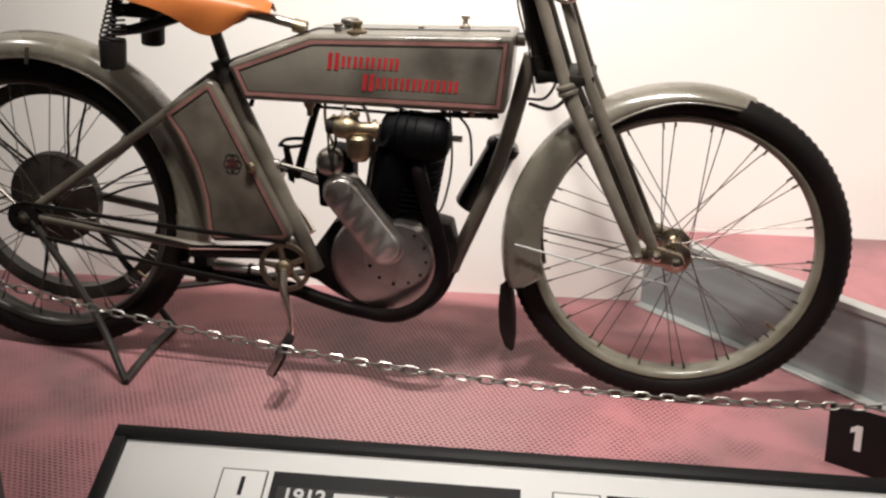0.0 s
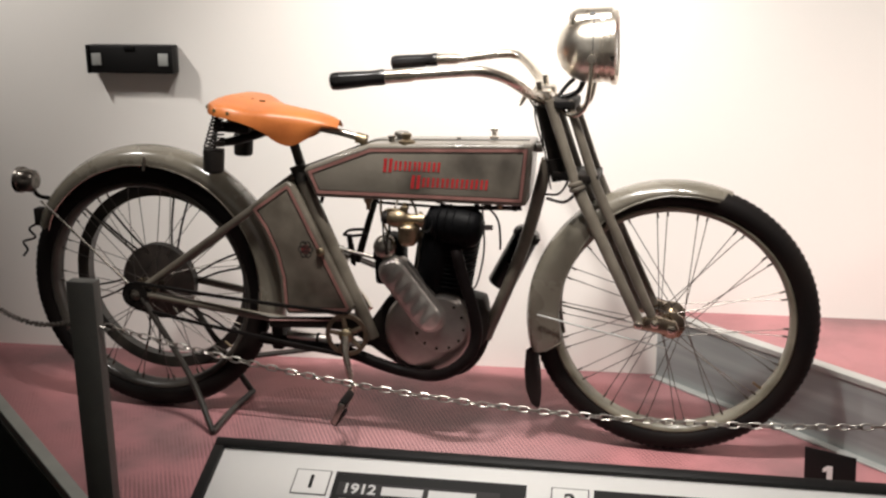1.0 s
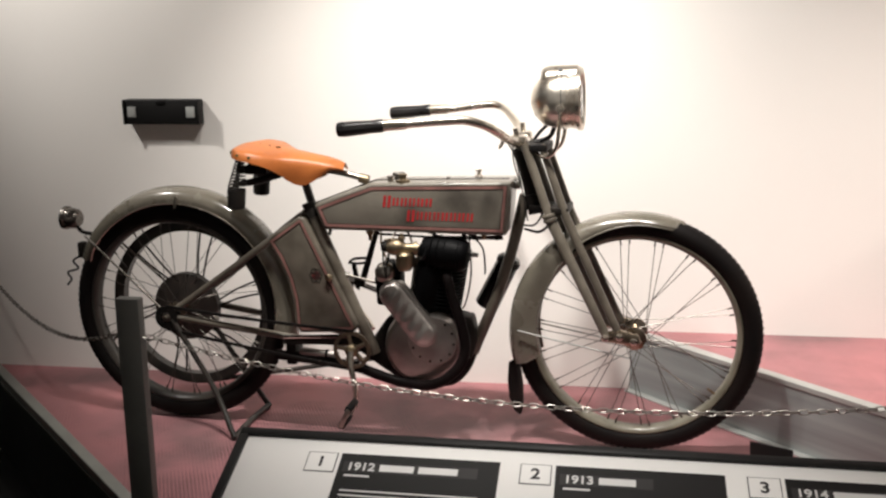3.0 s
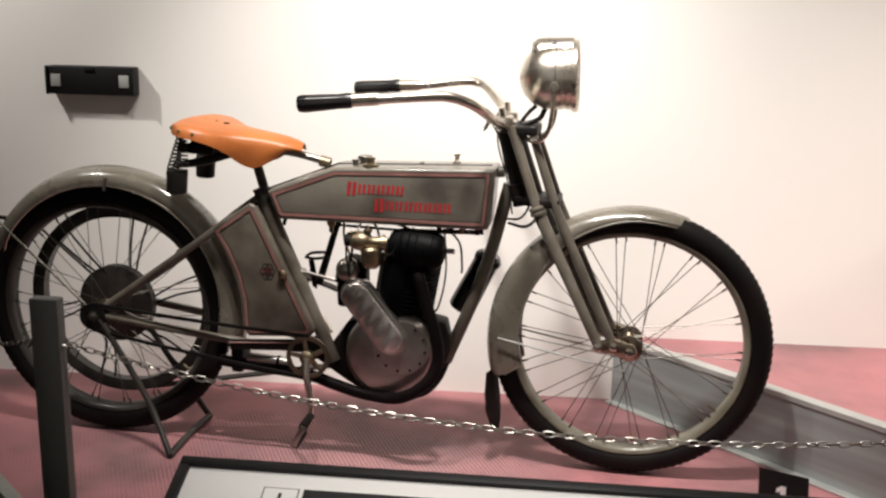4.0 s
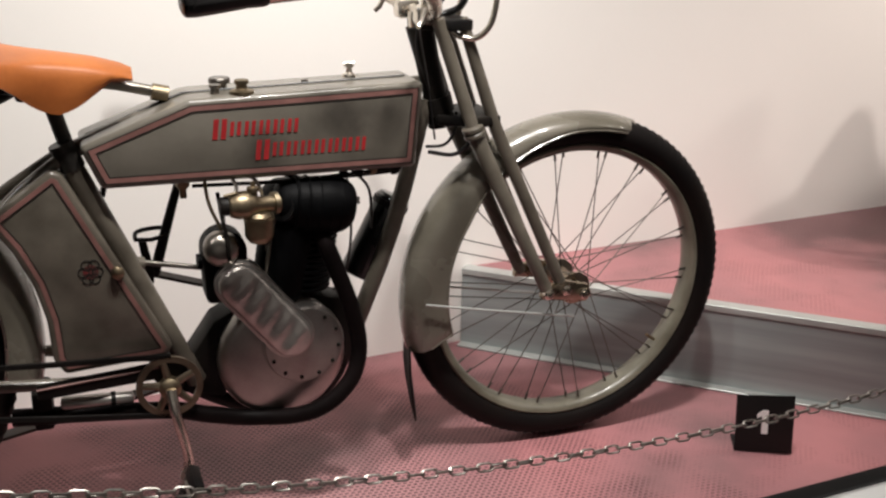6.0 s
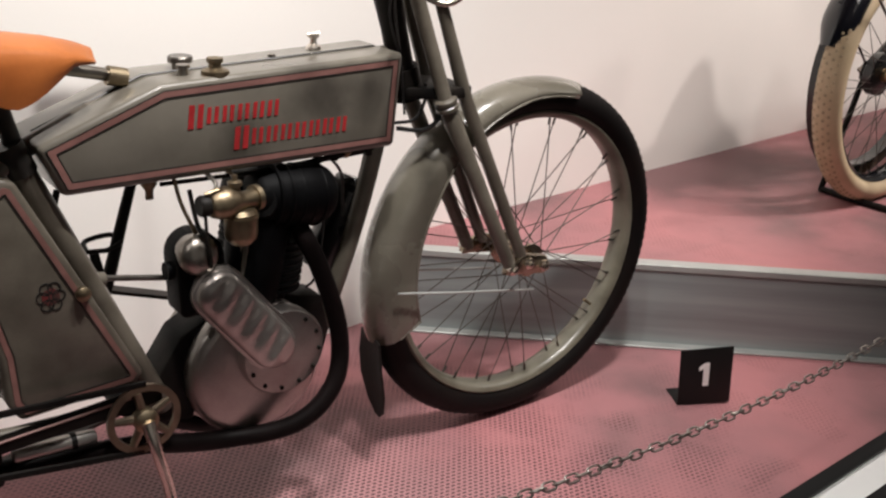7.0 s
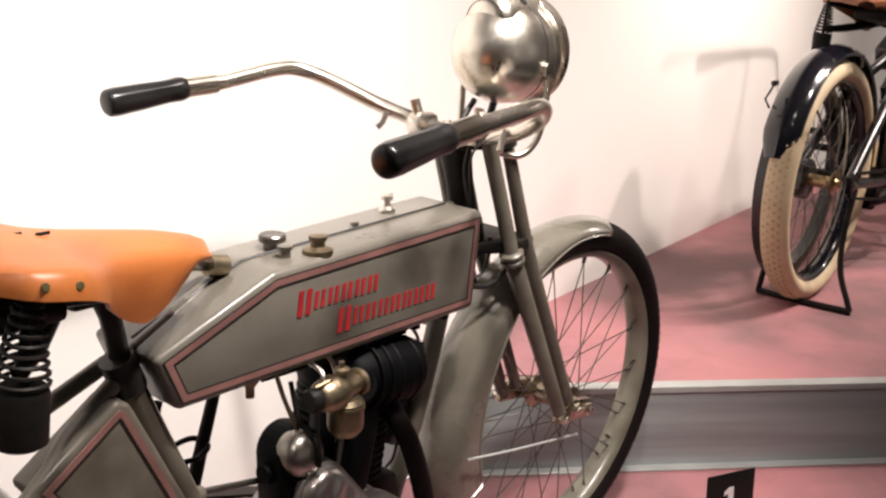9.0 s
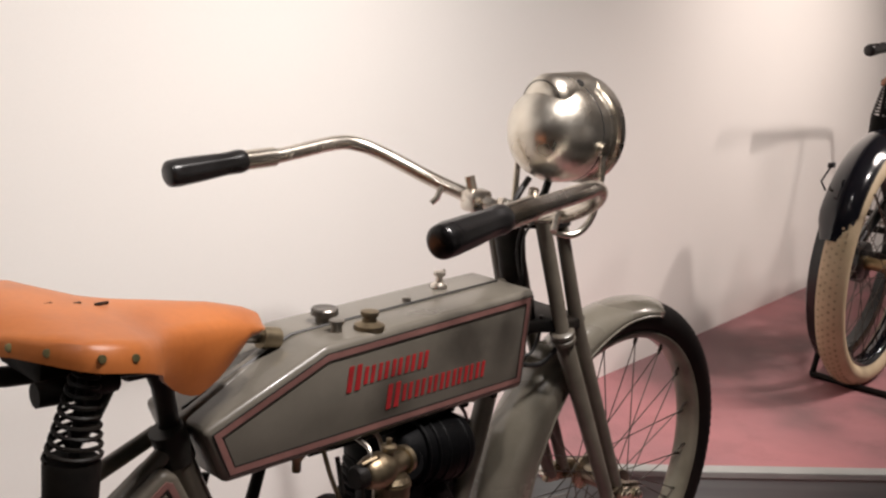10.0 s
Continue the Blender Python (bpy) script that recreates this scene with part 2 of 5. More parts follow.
RIM = surface("rim_enamel", (0.19, 0.178, 0.135), 0.36, second=(0.1, 0.09, 0.066), scale=12, vary=0.12, coat=0.2)
LEATHER = surface("tan_leather", (0.53, 0.165, 0.04), 0.42, second=(0.34, 0.095, 0.022), scale=8, fine=130, vary=0.16, bump=0.12, dist=0.001)
BROWN = surface("brown_leather", (0.3, 0.11, 0.045), 0.45, scale=9, fine=140, vary=0.15, bump=0.15)
DARKLEATHER = surface("dark_flap_leather", (0.012, 0.008, 0.007), 0.7, spec=0.2, scale=14, fine=160, vary=0.25, bump=0.25)
BELT = surface("belt_leather", (0.04, 0.025, 0.018), 0.6, scale=14, vary=0.2, bump=0.2)
DULLCHAIN = surface("dull_chain", (0.17, 0.15, 0.13), 0.55, metal=0.6, scale=60, vary=0.15, bump=0.03)
BRONZE = surface("bronze_brown", (0.26, 0.205, 0.145), 0.36, metal=0.85, second=(0.13, 0.1, 0.075), scale=22, vary=0.2, bump=0.08)
DARKSTEEL = surface("dark_steel", (0.22, 0.2, 0.18), 0.28, metal=0.9, second=(0.08, 0.07, 0.06), scale=20, vary=0.2, bump=0.06)
CHAINSTEEL = surface("zinc_chain", (0.52, 0.49, 0.45), 0.36, metal=1.0, scale=60, vary=0.15, bump=0.03)
POSTGREY = surface("post_grey", (0.14, 0.14, 0.13), 0.5, metal=0.2, scale=6, vary=0.1)
WHITE = surface("sign_white", (0.86, 0.85, 0.83), 0.35, second=(0.83, 0.82, 0.8), scale=3, vary=0.02, bump=0.01)
SIGNBLACK = surface("sign_black", (0.008, 0.0075, 0.0075), 0.5, spec=0.25, scale=6, vary=0.1, bump=0.02)
TITLEGREY = surface("title_grey", (0.035, 0.033, 0.033), 0.5, spec=0.25, scale=6, vary=0.1, bump=0.02)
INK = surface("white_ink", (0.72, 0.71, 0.7), 0.5, scale=6, vary=0.03, bump=0.01)
CABLE = surface("cable_black", (0.012, 0.011, 0.011), 0.4, scale=30, vary=0.1)
BLACKGLOSS = surface("dark_blue_black", (0.006, 0.007, 0.012), 0.12, scale=8, vary=0.15, coat=0.6, bump=0.01)
GLASS = clear("lamp_glass")


# ---------------------------------------------------------------- builders
def finish(bm, smooth=True, angle=38):
    bmesh.ops.recalc_face_normals(bm, faces=bm.faces[:])
    if smooth:
        lim = radians(angle)
        for f in bm.faces:
            f.smooth = True
        for e in bm.edges:
            if len(e.link_faces) == 2 and e.calc_face_angle(0) > lim:
                e.smooth = False
    return bm


def mesh_of(name, bm, material, smooth=True):
    finish(bm, smooth)
    me = bpy.data.meshes.new(name)
    bm.to_mesh(me)
    bm.free()
    me.materials.append(material)
    return me


def part(name, bm, material, parent, label="", smooth=True, at=None):
    ob = new(name, mesh_of(name, bm, material, smooth))
    ob.parent = parent
    if at is not None:
        ob.matrix_local = at
    return tagged(ob, label)


def thing(name, label, category, m=None, group="", kind=""):
    ob = new(name)
    ob.empty_display_size = 0.1
    if m is not None:
        ob.matrix_world = m
    return tagged(ob, label, category, group, kind)


def structure(name, bm, material, label="", category=""):
    return tagged(new(name, mesh_of(name, bm, material, False)), label, category, kind="structure")


def glide(points, steps=6):
    """A smooth curve through the points."""
    p = [Vector(q) for q in points]
    p = [2 * p[0] - p[1]] + p + [2 * p[-1] - p[-2]]
    out = []
    for i in range(1, len(p) - 2):
        a, b, c, d = p[i - 1:i + 3]
        for k in range(steps):
            t = k / steps
            out.append(0.5 * (2 * b + (c - a) * t + (2 * a - 5 * b + 4 * c - d) * t * t + (3 * b - a - 3 * c + d) * t ** 3))
    return out + [p[-2]]


def tube(points, radius, seg=12, steps=0, closed=False, bm=None):
    """A round bar along the points; radius may be a list, one value a point."""
    pts = glide(points, steps) if steps else [Vector(q) for q in points]
    n = len(pts)
    if isinstance(radius, (list, tuple)):
        rad = [radius[min(int(i * len(radius) / n), len(radius) - 1)] if not steps else
               np.interp(i / (n - 1) * (len(radius) - 1), range(len(radius)), radius) for i in range(n)]
    else:
        rad = [radius] * n
    bm = bm or bmesh.new()
    rings, side = [], None
    for i in range(n):
        if closed:
            d = (pts[(i + 1) % n] - pts[i - 1]).normalized()
        else:
            d = (pts[min(i + 1, n - 1)] - pts[max(i - 1, 0)]).normalized()
        if side is None:
            side = d.orthogonal().normalized()
        side = (side - d * side.dot(d)).normalized()
        up = d.cross(side)
        rings.append([bm.verts.new(pts[i] + (side * math.cos(a) + up * math.sin(a)) * rad[i])
                      for a in (2 * math.pi * k / seg for k in range(seg))])
    for i in range(n if closed else n - 1):
        a, b = rings[i], rings[(i + 1) % n]
        for k in range(seg):
            bm.faces.new((a[k], a[(k + 1) % seg], b[(k + 1) % seg], b[k]))
    if not closed:
        bm.faces.new(rings[0][::-1])
        bm.faces.new(rings[-1])
    return bm


def lathe(profile, origin=(0, 0, 0), axis=(0, 0, 1), seg=32, bm=None):
    """A turned body: profile rows of (radius, height along the axis)."""
    bm = bm or bmesh.new()
    q = Vector((0, 0, 1)).rotation_difference(Vector(axis).normalized()).to_matrix()
    o, rings = Vector(origin), []
    for r, h in profile:
        if r < 1e-6:
            rings.append([bm.verts.new(o + q @ Vector((0, 0, h)))])
        else:
            rings.append([bm.verts.new(o + q @ Vector((r * math.cos(2 * math.pi * k / seg), r * math.sin(2 * math.pi * k / seg), h))) for k in range(seg)])
    for a, b in zip(rings, rings[1:]):
        for k in range(seg):
            if len(a) == 1 and len(b) > 1:
                bm.faces.new((a[0], b[k], b[(k + 1) % seg]))
            elif len(b) == 1 and len(a) > 1:
                bm.faces.new((a[k], a[(k + 1) % seg], b[0]))
            elif len(a) > 1:
                bm.faces.new((a[k], a[(k + 1) % seg], b[(k + 1) % seg], b[k]))
    if tuple(profile[0]) == tuple(profile[-1]):
        bmesh.ops.remove_doubles(bm, verts=rings[0] + rings[-1], dist=1e-6)
        return bm
    for ring, flip in ((rings[0], True), (rings[-1], False)):
        if len(ring) > 2:
            bm.faces.new(ring[::-1] if flip else ring)
    return bm


def prism(poly, lo, hi, axis="y", bevel=0.0, seg=2):
    """A flat outline of (u, v) pulled out between lo and hi: along y over (x, z), or along z over (x, y)."""
    bm = bmesh.new()
    put = (lambda u, v, w: (u, w, v)) if axis == "y" else (lambda u, v, w: (u, v, w))
    a = [bm.verts.new(put(u, v, lo)) for u, v in poly]
    b = [bm.verts.new(put(u, v, hi)) for u, v in poly]
    n = len(poly)
    bm.faces.new(a[::-1])
    bm.faces.new(b)
    for i in range(n):
        bm.faces.new((a[i], a[(i + 1) % n], b[(i + 1) % n], b[i]))
    bmesh.ops.recalc_face_normals(bm, faces=bm.faces[:])
    if bevel:
        bmesh.ops.bevel(bm, geom=bm.edges[:], offset=bevel, segments=seg, affect="EDGES", profile=0.5)
    return bm


def block(size, at=(0, 0, 0), bevel=0.002, turn=None, seg=2):
    bm = bmesh.new()
    bmesh.ops.create_cube(bm, size=1)
    bmesh.ops.scale(bm, vec=size, verts=bm.verts)
    if bevel:
        bmesh.ops.bevel(bm, geom=bm.edges[:], offset=bevel, segments=seg, affect="EDGES", profile=0.5)
    if turn is not None:
        bmesh.ops.transform(bm, matrix=turn, verts=bm.verts)
    bmesh.ops.translate(bm, vec=at, verts=bm.verts)
    return bm


def sheet(rows, thick, closed=False):
    """A skin over rows of points, thickened to both sides."""
    bm = bmesh.new()
    v = [[bm.verts.new(p) for p in r] for r in rows]
    for a, b in zip(v, v[1:]):
        for k in range(len(a) - 1):
            bm.faces.new((a[k], a[k + 1], b[k + 1], b[k]))
    bmesh.ops.recalc_face_normals(bm, faces=bm.faces[:])
    bmesh.ops.solidify(bm, geom=bm.faces[:], thickness=thick)
    return bm


def inset(poly, d):
    """The outline moved inwards by d (clockwise or not)."""
    n = len(poly)
    area = sum(poly[i][0] * poly[(i + 1) % n][1] - poly[(i + 1) % n][0] * poly[i][1] for i in range(n))
    s = 1 if area > 0 else -1
    out = []
    for i in range(n):
        p, q, r = (Vector(poly[k % n]) for k in (i - 1, i, i + 1))
        e1, e2 = (q - p).normalized(), (r - q).normalized()
        n1, n2 = Vector((-e1.y, e1.x)) * s, Vector((-e2.y, e2.x)) * s
        b = (n1 + n2).normalized()
        out.append(tuple(q + b * (d / max(0.3, b.dot(n1)))))
    return out


def band(poly, d0, d1, y0, y1):
    """A flat frame between two insets of an outline, in the plane y."""
    a, b = inset(poly, d0), inset(poly, d1)
    bm = bmesh.new()
    n = len(poly)
    ring = [[bm.verts.new((u, y, w)) for u, w in q] for y in (y0, y1) for q in (a, b)]
    for i in range(n):
        j = (i + 1) % n
        bm.faces.new((ring[0][i], ring[0][j], ring[1][j], ring[1][i]))
        bm.faces.new((ring[2][i], ring[3][i], ring[3][j], ring[2][j]))
        bm.faces.new((ring[0][i], ring[2][i], ring[2][j], ring[0][j]))
        bm.faces.new((ring[1][i], ring[1][j], ring[3][j], ring[3][i]))
    return bm


def lettering(name, text, size, m, material, parent, thick=0.0004):
    """Raised characters in the built-in font."""
    cu = bpy.data.curves.new(name, "FONT")
    cu.body, cu.size, cu.extrude = text, size, thick
    cu.offset = size * 0.022
    cu.align_x, cu.align_y = "CENTER", "CENTER"
    tmp = bpy.data.objects.new(name, cu)
    scene.collection.objects.link(tmp)
    me = bpy.data.meshes.new_from_object(tmp.evaluated_get(bpy.context.evaluated_depsgraph_get()))
    bpy.data.objects.remove(tmp)
    me.materials.clear()
    me.materials.append(material)
    ob = new(name, me)
    ob.parent = parent
    ob.matrix_local = m
    return ob


def coil(a, b, radius, wire, turns, seg=6):
    a, b = Vector(a), Vector(b)
    d = b - a
    u = d.orthogonal().normalized()
    w = d.normalized().cross(u)
    k = turns * 12
    return tube([a + d * i / k + (u * math.cos(i * math.pi / 6) + w * math.sin(i * math.pi / 6)) * radius for i in range(k + 1)], wire, seg)


# ---------------------------------------------------------------- the room and the stage
SLOPE = 0.082          # the wall and the stage's front run at this slope
EDGE = Vector((0.758, -0.652))   # the run of the stage's steps


def wall_y(x):
    return 0.462 + SLOPE * x


def front_y(x):
    return -0.658 + 0.066 * x


def meet(px, py, f):
    """Where the line through (px, py) along EDGE meets the line y = f(x)."""
    k0, k1 = -6.0, 6.0
    g = lambda k: py + EDGE.y * k - f(px + EDGE.x * k)
    for _ in range(60):
        km = (k0 + k1) / 2
        if g(k0) * g(km) <= 0:
            k1 = km
        else:
            k0 = km
    return (px + EDGE.x * k0, py + EDGE.y * k0)


LEFT_PT, STEP_PT = (-1.076, -0.203), (1.237, 0.032)
STEP_H, FLOOR_Z, CEIL_Z = 0.205, -0.32, 2.75
lw, lf = meet(*LEFT_PT, wall_y), meet(*LEFT_PT, front_y)
sw, sf = meet(*STEP_PT, wall_y), meet(*STEP_PT, front_y)
WX0, WX1 = lw[0] - 0.03, 5.2

structure("floor", prism([(-5, -6), (6, -6), (6, 3), (-5, 3)], FLOOR_Z - 0.1, FLOOR_Z, "z"), CARPET, "dark carpeted museum floor", "floor")
structure("ceiling", prism([(-5, -6), (6, -6), (6, 3), (-5, 3)], CEIL_Z, CEIL_Z + 0.1, "z"), CEIL, "dim plain ceiling", "ceiling")
structure("wall_back", prism([(WX0, wall_y(WX0)), (WX1, wall_y(WX1)), (WX1, wall_y(WX1) + 0.15), (WX0, wall_y(WX0) + 0.15)], FLOOR_Z, CEIL_Z, "z"),
          WALL, "warm white painted gallery wall behind the motorcycles", "wall")
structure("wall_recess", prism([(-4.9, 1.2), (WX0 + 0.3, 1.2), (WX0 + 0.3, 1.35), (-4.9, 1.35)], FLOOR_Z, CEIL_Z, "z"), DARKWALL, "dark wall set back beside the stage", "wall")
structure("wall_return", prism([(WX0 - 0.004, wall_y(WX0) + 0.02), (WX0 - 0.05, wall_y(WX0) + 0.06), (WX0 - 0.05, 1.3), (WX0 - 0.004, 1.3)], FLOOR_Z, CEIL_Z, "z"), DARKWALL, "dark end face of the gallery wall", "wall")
structure("wall_front", prism([(-5, -6), (6, -6), (6, -5.85), (-5, -5.85)], FLOOR_Z, CEIL_Z, "z"), ROOMWALL, "plain gallery wall", "wall")
structure("wall_west", prism([(-5, -5.85), (-4.85, -5.85), (-4.85, 3), (-5, 3)], FLOOR_Z, CEIL_Z, "z"), ROOMWALL, "plain gallery wall", "wall")
structure("wall_east", prism([(5.2, -5.85), (5.35, -5.85), (5.35, 3), (5.2, 3)], FLOOR_Z, CEIL_Z, "z"), ROOMWALL, "plain gallery wall", "wall")

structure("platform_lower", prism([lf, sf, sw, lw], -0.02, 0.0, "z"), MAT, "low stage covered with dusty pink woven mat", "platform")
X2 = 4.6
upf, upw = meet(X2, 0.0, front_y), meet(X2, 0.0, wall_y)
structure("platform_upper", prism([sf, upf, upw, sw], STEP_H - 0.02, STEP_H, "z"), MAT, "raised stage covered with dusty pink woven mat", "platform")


def strip(a, b, off0, off1, z0, z1):
    """A bar along the line a-b, between two offsets to its left side."""
    a, b = Vector(a), Vector(b)
    n = Vector((-(b - a).y, (b - a).x)).normalized()
    q = [a + n * off0, b + n * off0, b + n * off1, a + n * off1]
    return prism([tuple(p) for p in q], z0, z1, "z", bevel=min(0.0015, (z1 - z0) / 3), seg=1)


structure("riser", strip(sw, sf, -0.02, 0.0, 0.0, STEP_H - 0.004), RISER, "grey brushed sheet metal riser between the stages", "riser")
structure("trim_riser_top", strip(sw, sf, -0.024, 0.012, STEP_H - 0.012, STEP_H + 0.004), TRIM, "pale metal nosing along the step", "trim")
structure("trim_riser_base", strip(sw, sf, -0.045, -0.018, 0.0, 0.006), TRIM, "pale metal strip at the foot of the step", "trim")
structure("trim_left", strip(lw, lf, 0.0, 0.034, -0.03, 0.005), EDGING, "grey metal edging along the stage", "trim")
structure("trim_groove", strip(lf, sf, 0.037, 0.05, -0.004, 0.002), SEAM, "dark seam in the mat along the stage edge", "trim")
structure("trim_front", strip(lf, sf, -0.008, 0.018, -0.03, 0.005), EDGING, "grey metal edging along the stage", "trim")
structure("trim_front_upper", strip(sf, upf, -0.002, 0.045, STEP_H - 0.03, STEP_H + 0.005), EDGING, "grey metal edging along the stage", "trim")
structure("stage_side_left", strip(lw, lf, -0.004, 0.03, FLOOR_Z, -0.03), BLACKSIDE, "black side of the stage", "platform")
structure("stage_side_front", strip(lf, sf, -0.004, 0.016, FLOOR_Z, -0.03), BLACKSIDE, "black side of the stage", "platform")
structure("stage_side_upper", strip(sf, upf, -0.004, 0.03, FLOOR_Z, STEP_H - 0.03), BLACKSIDE, "black side of the stage", "platform")


# ---------------------------------------------------------------- motorcycles
WB, WR = 0.7175, 0.3556
WF = 0.692          # the front axle


def arc(c, r, a):
    return (c[0] + r * math.cos(radians(a)), c[1] + r * math.sin(radians(a)))


def wheel(parent, x, tyre_mat, rim_mat, hub_mat, label, tread=False):
    rim = part("wheel", lathe([(0.284, -0.021), (0.289, -0.0245), (0.2945, -0.0262), (0.298, -0.023), (0.296, -0.012), (0.295, 0.0), (0.296, 0.012),
                               (0.298, 0.023), (0.2945, 0.0262), (0.289, 0.0245), (0.284, 0.021), (0.281, 0.012), (0.280, 0.0), (0.281, -0.012), (0.284, -0.021)],
                              axis=(0, 1, 0), seg=72), rim_mat, parent, label)
    rim.location = (x, 0, WR - 0.002)
    fat = 1.18 if tyre_mat is CREAM else 1.0
    sec = [(0.3215 + 0.032 * math.cos(a), 0.034 * fat * math.sin(a)) for a in (2 * math.pi * k / 18 for k in range(18))]
    sec.append(sec[0])
    bm = lathe(sec, axis=(0, 1, 0), seg=224)
    for v in bm.verts:
        q = math.hypot(v.co.x, v.co.z)
        step = int(round(math.atan2(v.co.z, v.co.x) / (2 * math.pi) * 224)) % 224
        if q > 0.336 and (step + (1 if v.co.y > 0.004 else 0)) % 2:
            v.co.x, v.co.z = v.co.x * (1 - 0.003 / q), v.co.z * (1 - 0.003 / q)
    part("tyre", bm, tyre_mat, rim, "rubber tyre with worn tread blocks")
    if tyre_mat is CREAM:
        part("belt_rim", lathe([(0.262, 0.046), (0.295, 0.046), (0.301, 0.05), (0.301, 0.076), (0.295, 0.08), (0.262, 0.08), (0.262, 0.046)], axis=(0, 1, 0), seg=72), BLACK, rim, "black belt rim beside the tyre")
        # studs in a darker cream, their shade put into the colour
        bm = bmesh.new()
        for k in range(96):
            for col, lat in enumerate((-32, -11, 11, 32)):
                a = 2 * math.pi * (k + 0.5 * (col % 2)) / 96
                q, y = 0.3215 + 0.0325 * math.cos(radians(lat)), 0.0408 * math.sin(radians(lat))
                n = Vector((math.cos(a) * math.cos(radians(lat)), math.sin(radians(lat)), math.sin(a) * math.cos(radians(lat))))
                stud = lathe([(0.0042, 0), (0.0036, 0.0016), (0, 0.0018)], (q * math.cos(a), y, q * math.sin(a)), n, 6)
                base = [bm.verts.new(v.co) for v in stud.verts]
                stud.verts.index_update()
                for f in stud.faces:
                    bm.faces.new([base[v.index] for v in f.verts])
                stud.free()
        part("tread", bm, TREAD_SHADE, rim, "rows of small worn tread studs with shade in their colour")
    part("hub", lathe([(0.0, -0.058), (0.012, -0.058), (0.014, -0.05), (0.017, -0.045), (0.034, -0.042), (0.034, -0.036), (0.02, -0.03), (0.018, 0.0), (0.02, 0.03),
                       (0.034, 0.036), (0.034, 0.042), (0.017, 0.045), (0.014, 0.05), (0.012, 0.058), (0.0, 0.058)], axis=(0, 1, 0), seg=24), hub_mat, rim, "metal hub")
    for side in (-1, 1):
        for lean in (-1, 1):
            a0 = radians(62) * lean
            me = mesh_of("spoke", tube([(0.03 * math.sin(a0), side * 0.039, 0.03 * math.cos(a0)), (0, side * 0.006, 0.281)], 0.0012, 5), SPOKE)
            nip = mesh_of("nipple", tube([(0, side * 0.006, 0.266), (0, side * 0.0055, 0.282)], 0.0026, 6), SPOKE)
            for k in range(9):
                turn = Matrix.Rotation(2 * math.pi * (k + (0.25 if lean > 0 else 0.75) + (0.125 if side > 0 else 0)) / 9 * 1.0, 4, "Y")
                for nm, data in (("spoke", me), ("nipple", nip)):
                    s = new(nm, data)
                    s.parent, s.matrix_local = rim, turn
    part("valve", tube([(0.0, 0, 0.255), (0.0, 0, 0.282)], 0.0035, 8), BRASS, rim, at=Matrix.Rotation(2.2, 4, "Y"))
    return rim


def fender(name, parent, c, r, a0, a1, half, skirt, paint, label, shift=0.0):
    rows = []
    n = 44
    for i in range(n + 1):
        f = i / n
        a = a0 + (a1 - a0) * f
        s = skirt(f) * math.sqrt(max(0.05, 1 - max(0.0, (f - 0.978) / 0.0235) ** 2))
        end = min(1.0, 0.6 + 7 * f, 0.94 + 3 * (1 - f))
        w = half * end
        row = []
        k3, k4, k5 = min(0.012 + s * 0.2, s * 0.5), min(0.007, s * 0.25), min(-0.001, s * 0.05 - 0.003)
        for y, d in ((-1.0, s), (-1.035, s * 0.7), (-1.035, k3), (-0.96, k4), (-0.8, k5), (-0.5, -0.0092), (-0.17, -0.013), (0, -0.0135), (0.17, -0.013), (0.5, -0.0092),
                     (0.8, k5), (0.96, k4), (1.035, k3), (1.035, s * 0.7), (1.0, s)):
            x, z = arc(c, r - d - 0.0135, a)
            row.append((x, shift + y * w, z))
        rows.append(row)
    return part(name, sheet(rows, 0.0022), paint, parent, label), rows


def saddle(parent, leather, label, style_dx=0.0):
    us = [0, 0.008, 0.02, 0.05, 0.1, 0.15, 0.2, 0.3, 0.38, 0.44, 0.49, 0.54, 0.58, 0.62, 0.66, 0.7, 0.74, 0.78, 0.83, 0.9, 0.95, 0.98, 1.0]
    zc = ([0, .06, .14, .28, .44, .65, .85, .95, 1], [0.874, 0.887, 0.893, 0.890, 0.875, 0.865, 0.854, 0.844, 0.836])
    hw = ([0, .02, .05, .1, .15, .2, .3, .4, .47, .55, .7, .85, .95, 1], [0.012, 0.034, 0.06, 0.1, 0.126, 0.136, 0.135, 0.115, 0.09, 0.073, 0.058, 0.045, 0.032, 0.016])
    sk = ([0, .15, .28, .36, .44, .54, .6, .66, .72, .77, .82, .9, 1], [0.014, 0.025, 0.027, 0.027, 0.034, 0.062, 0.073, 0.075, 0.067, 0.055, 0.041, 0.016, 0.007])
    rows = []
    for u in us:
        off = -0.045
        x, z, w, s = style_dx - 0.482 + 0.338 * u, np.interp(u, *zc), np.interp(u, *hw), np.interp(u, *sk)
        row = []
        for k in range(-12, 13):
            v = k / 12
            if abs(v) <= 0.62:
                q = v / 0.62
                row.append((x, off + w * q, z - 0.013 * q * q + 0.010 * abs(q) ** 3 * max(0, 0.5 - u) * 2))
            else:
                q = (abs(v) - 0.62) / 0.38
                bulge = math.sin(q * math.pi * 0.5)
                row.append((x, off + math.copysign(w + 0.012 * bulge - 0.012 * q * q * (u > 0.45), v), z - 0.013 - s * q ** 1.25 + 0.010 * max(0, 0.5 - u) * 2))
        rows.append(row)
    seat = part("saddle", sheet(rows, 0.0045), leather, parent, label)
    return seat, rows


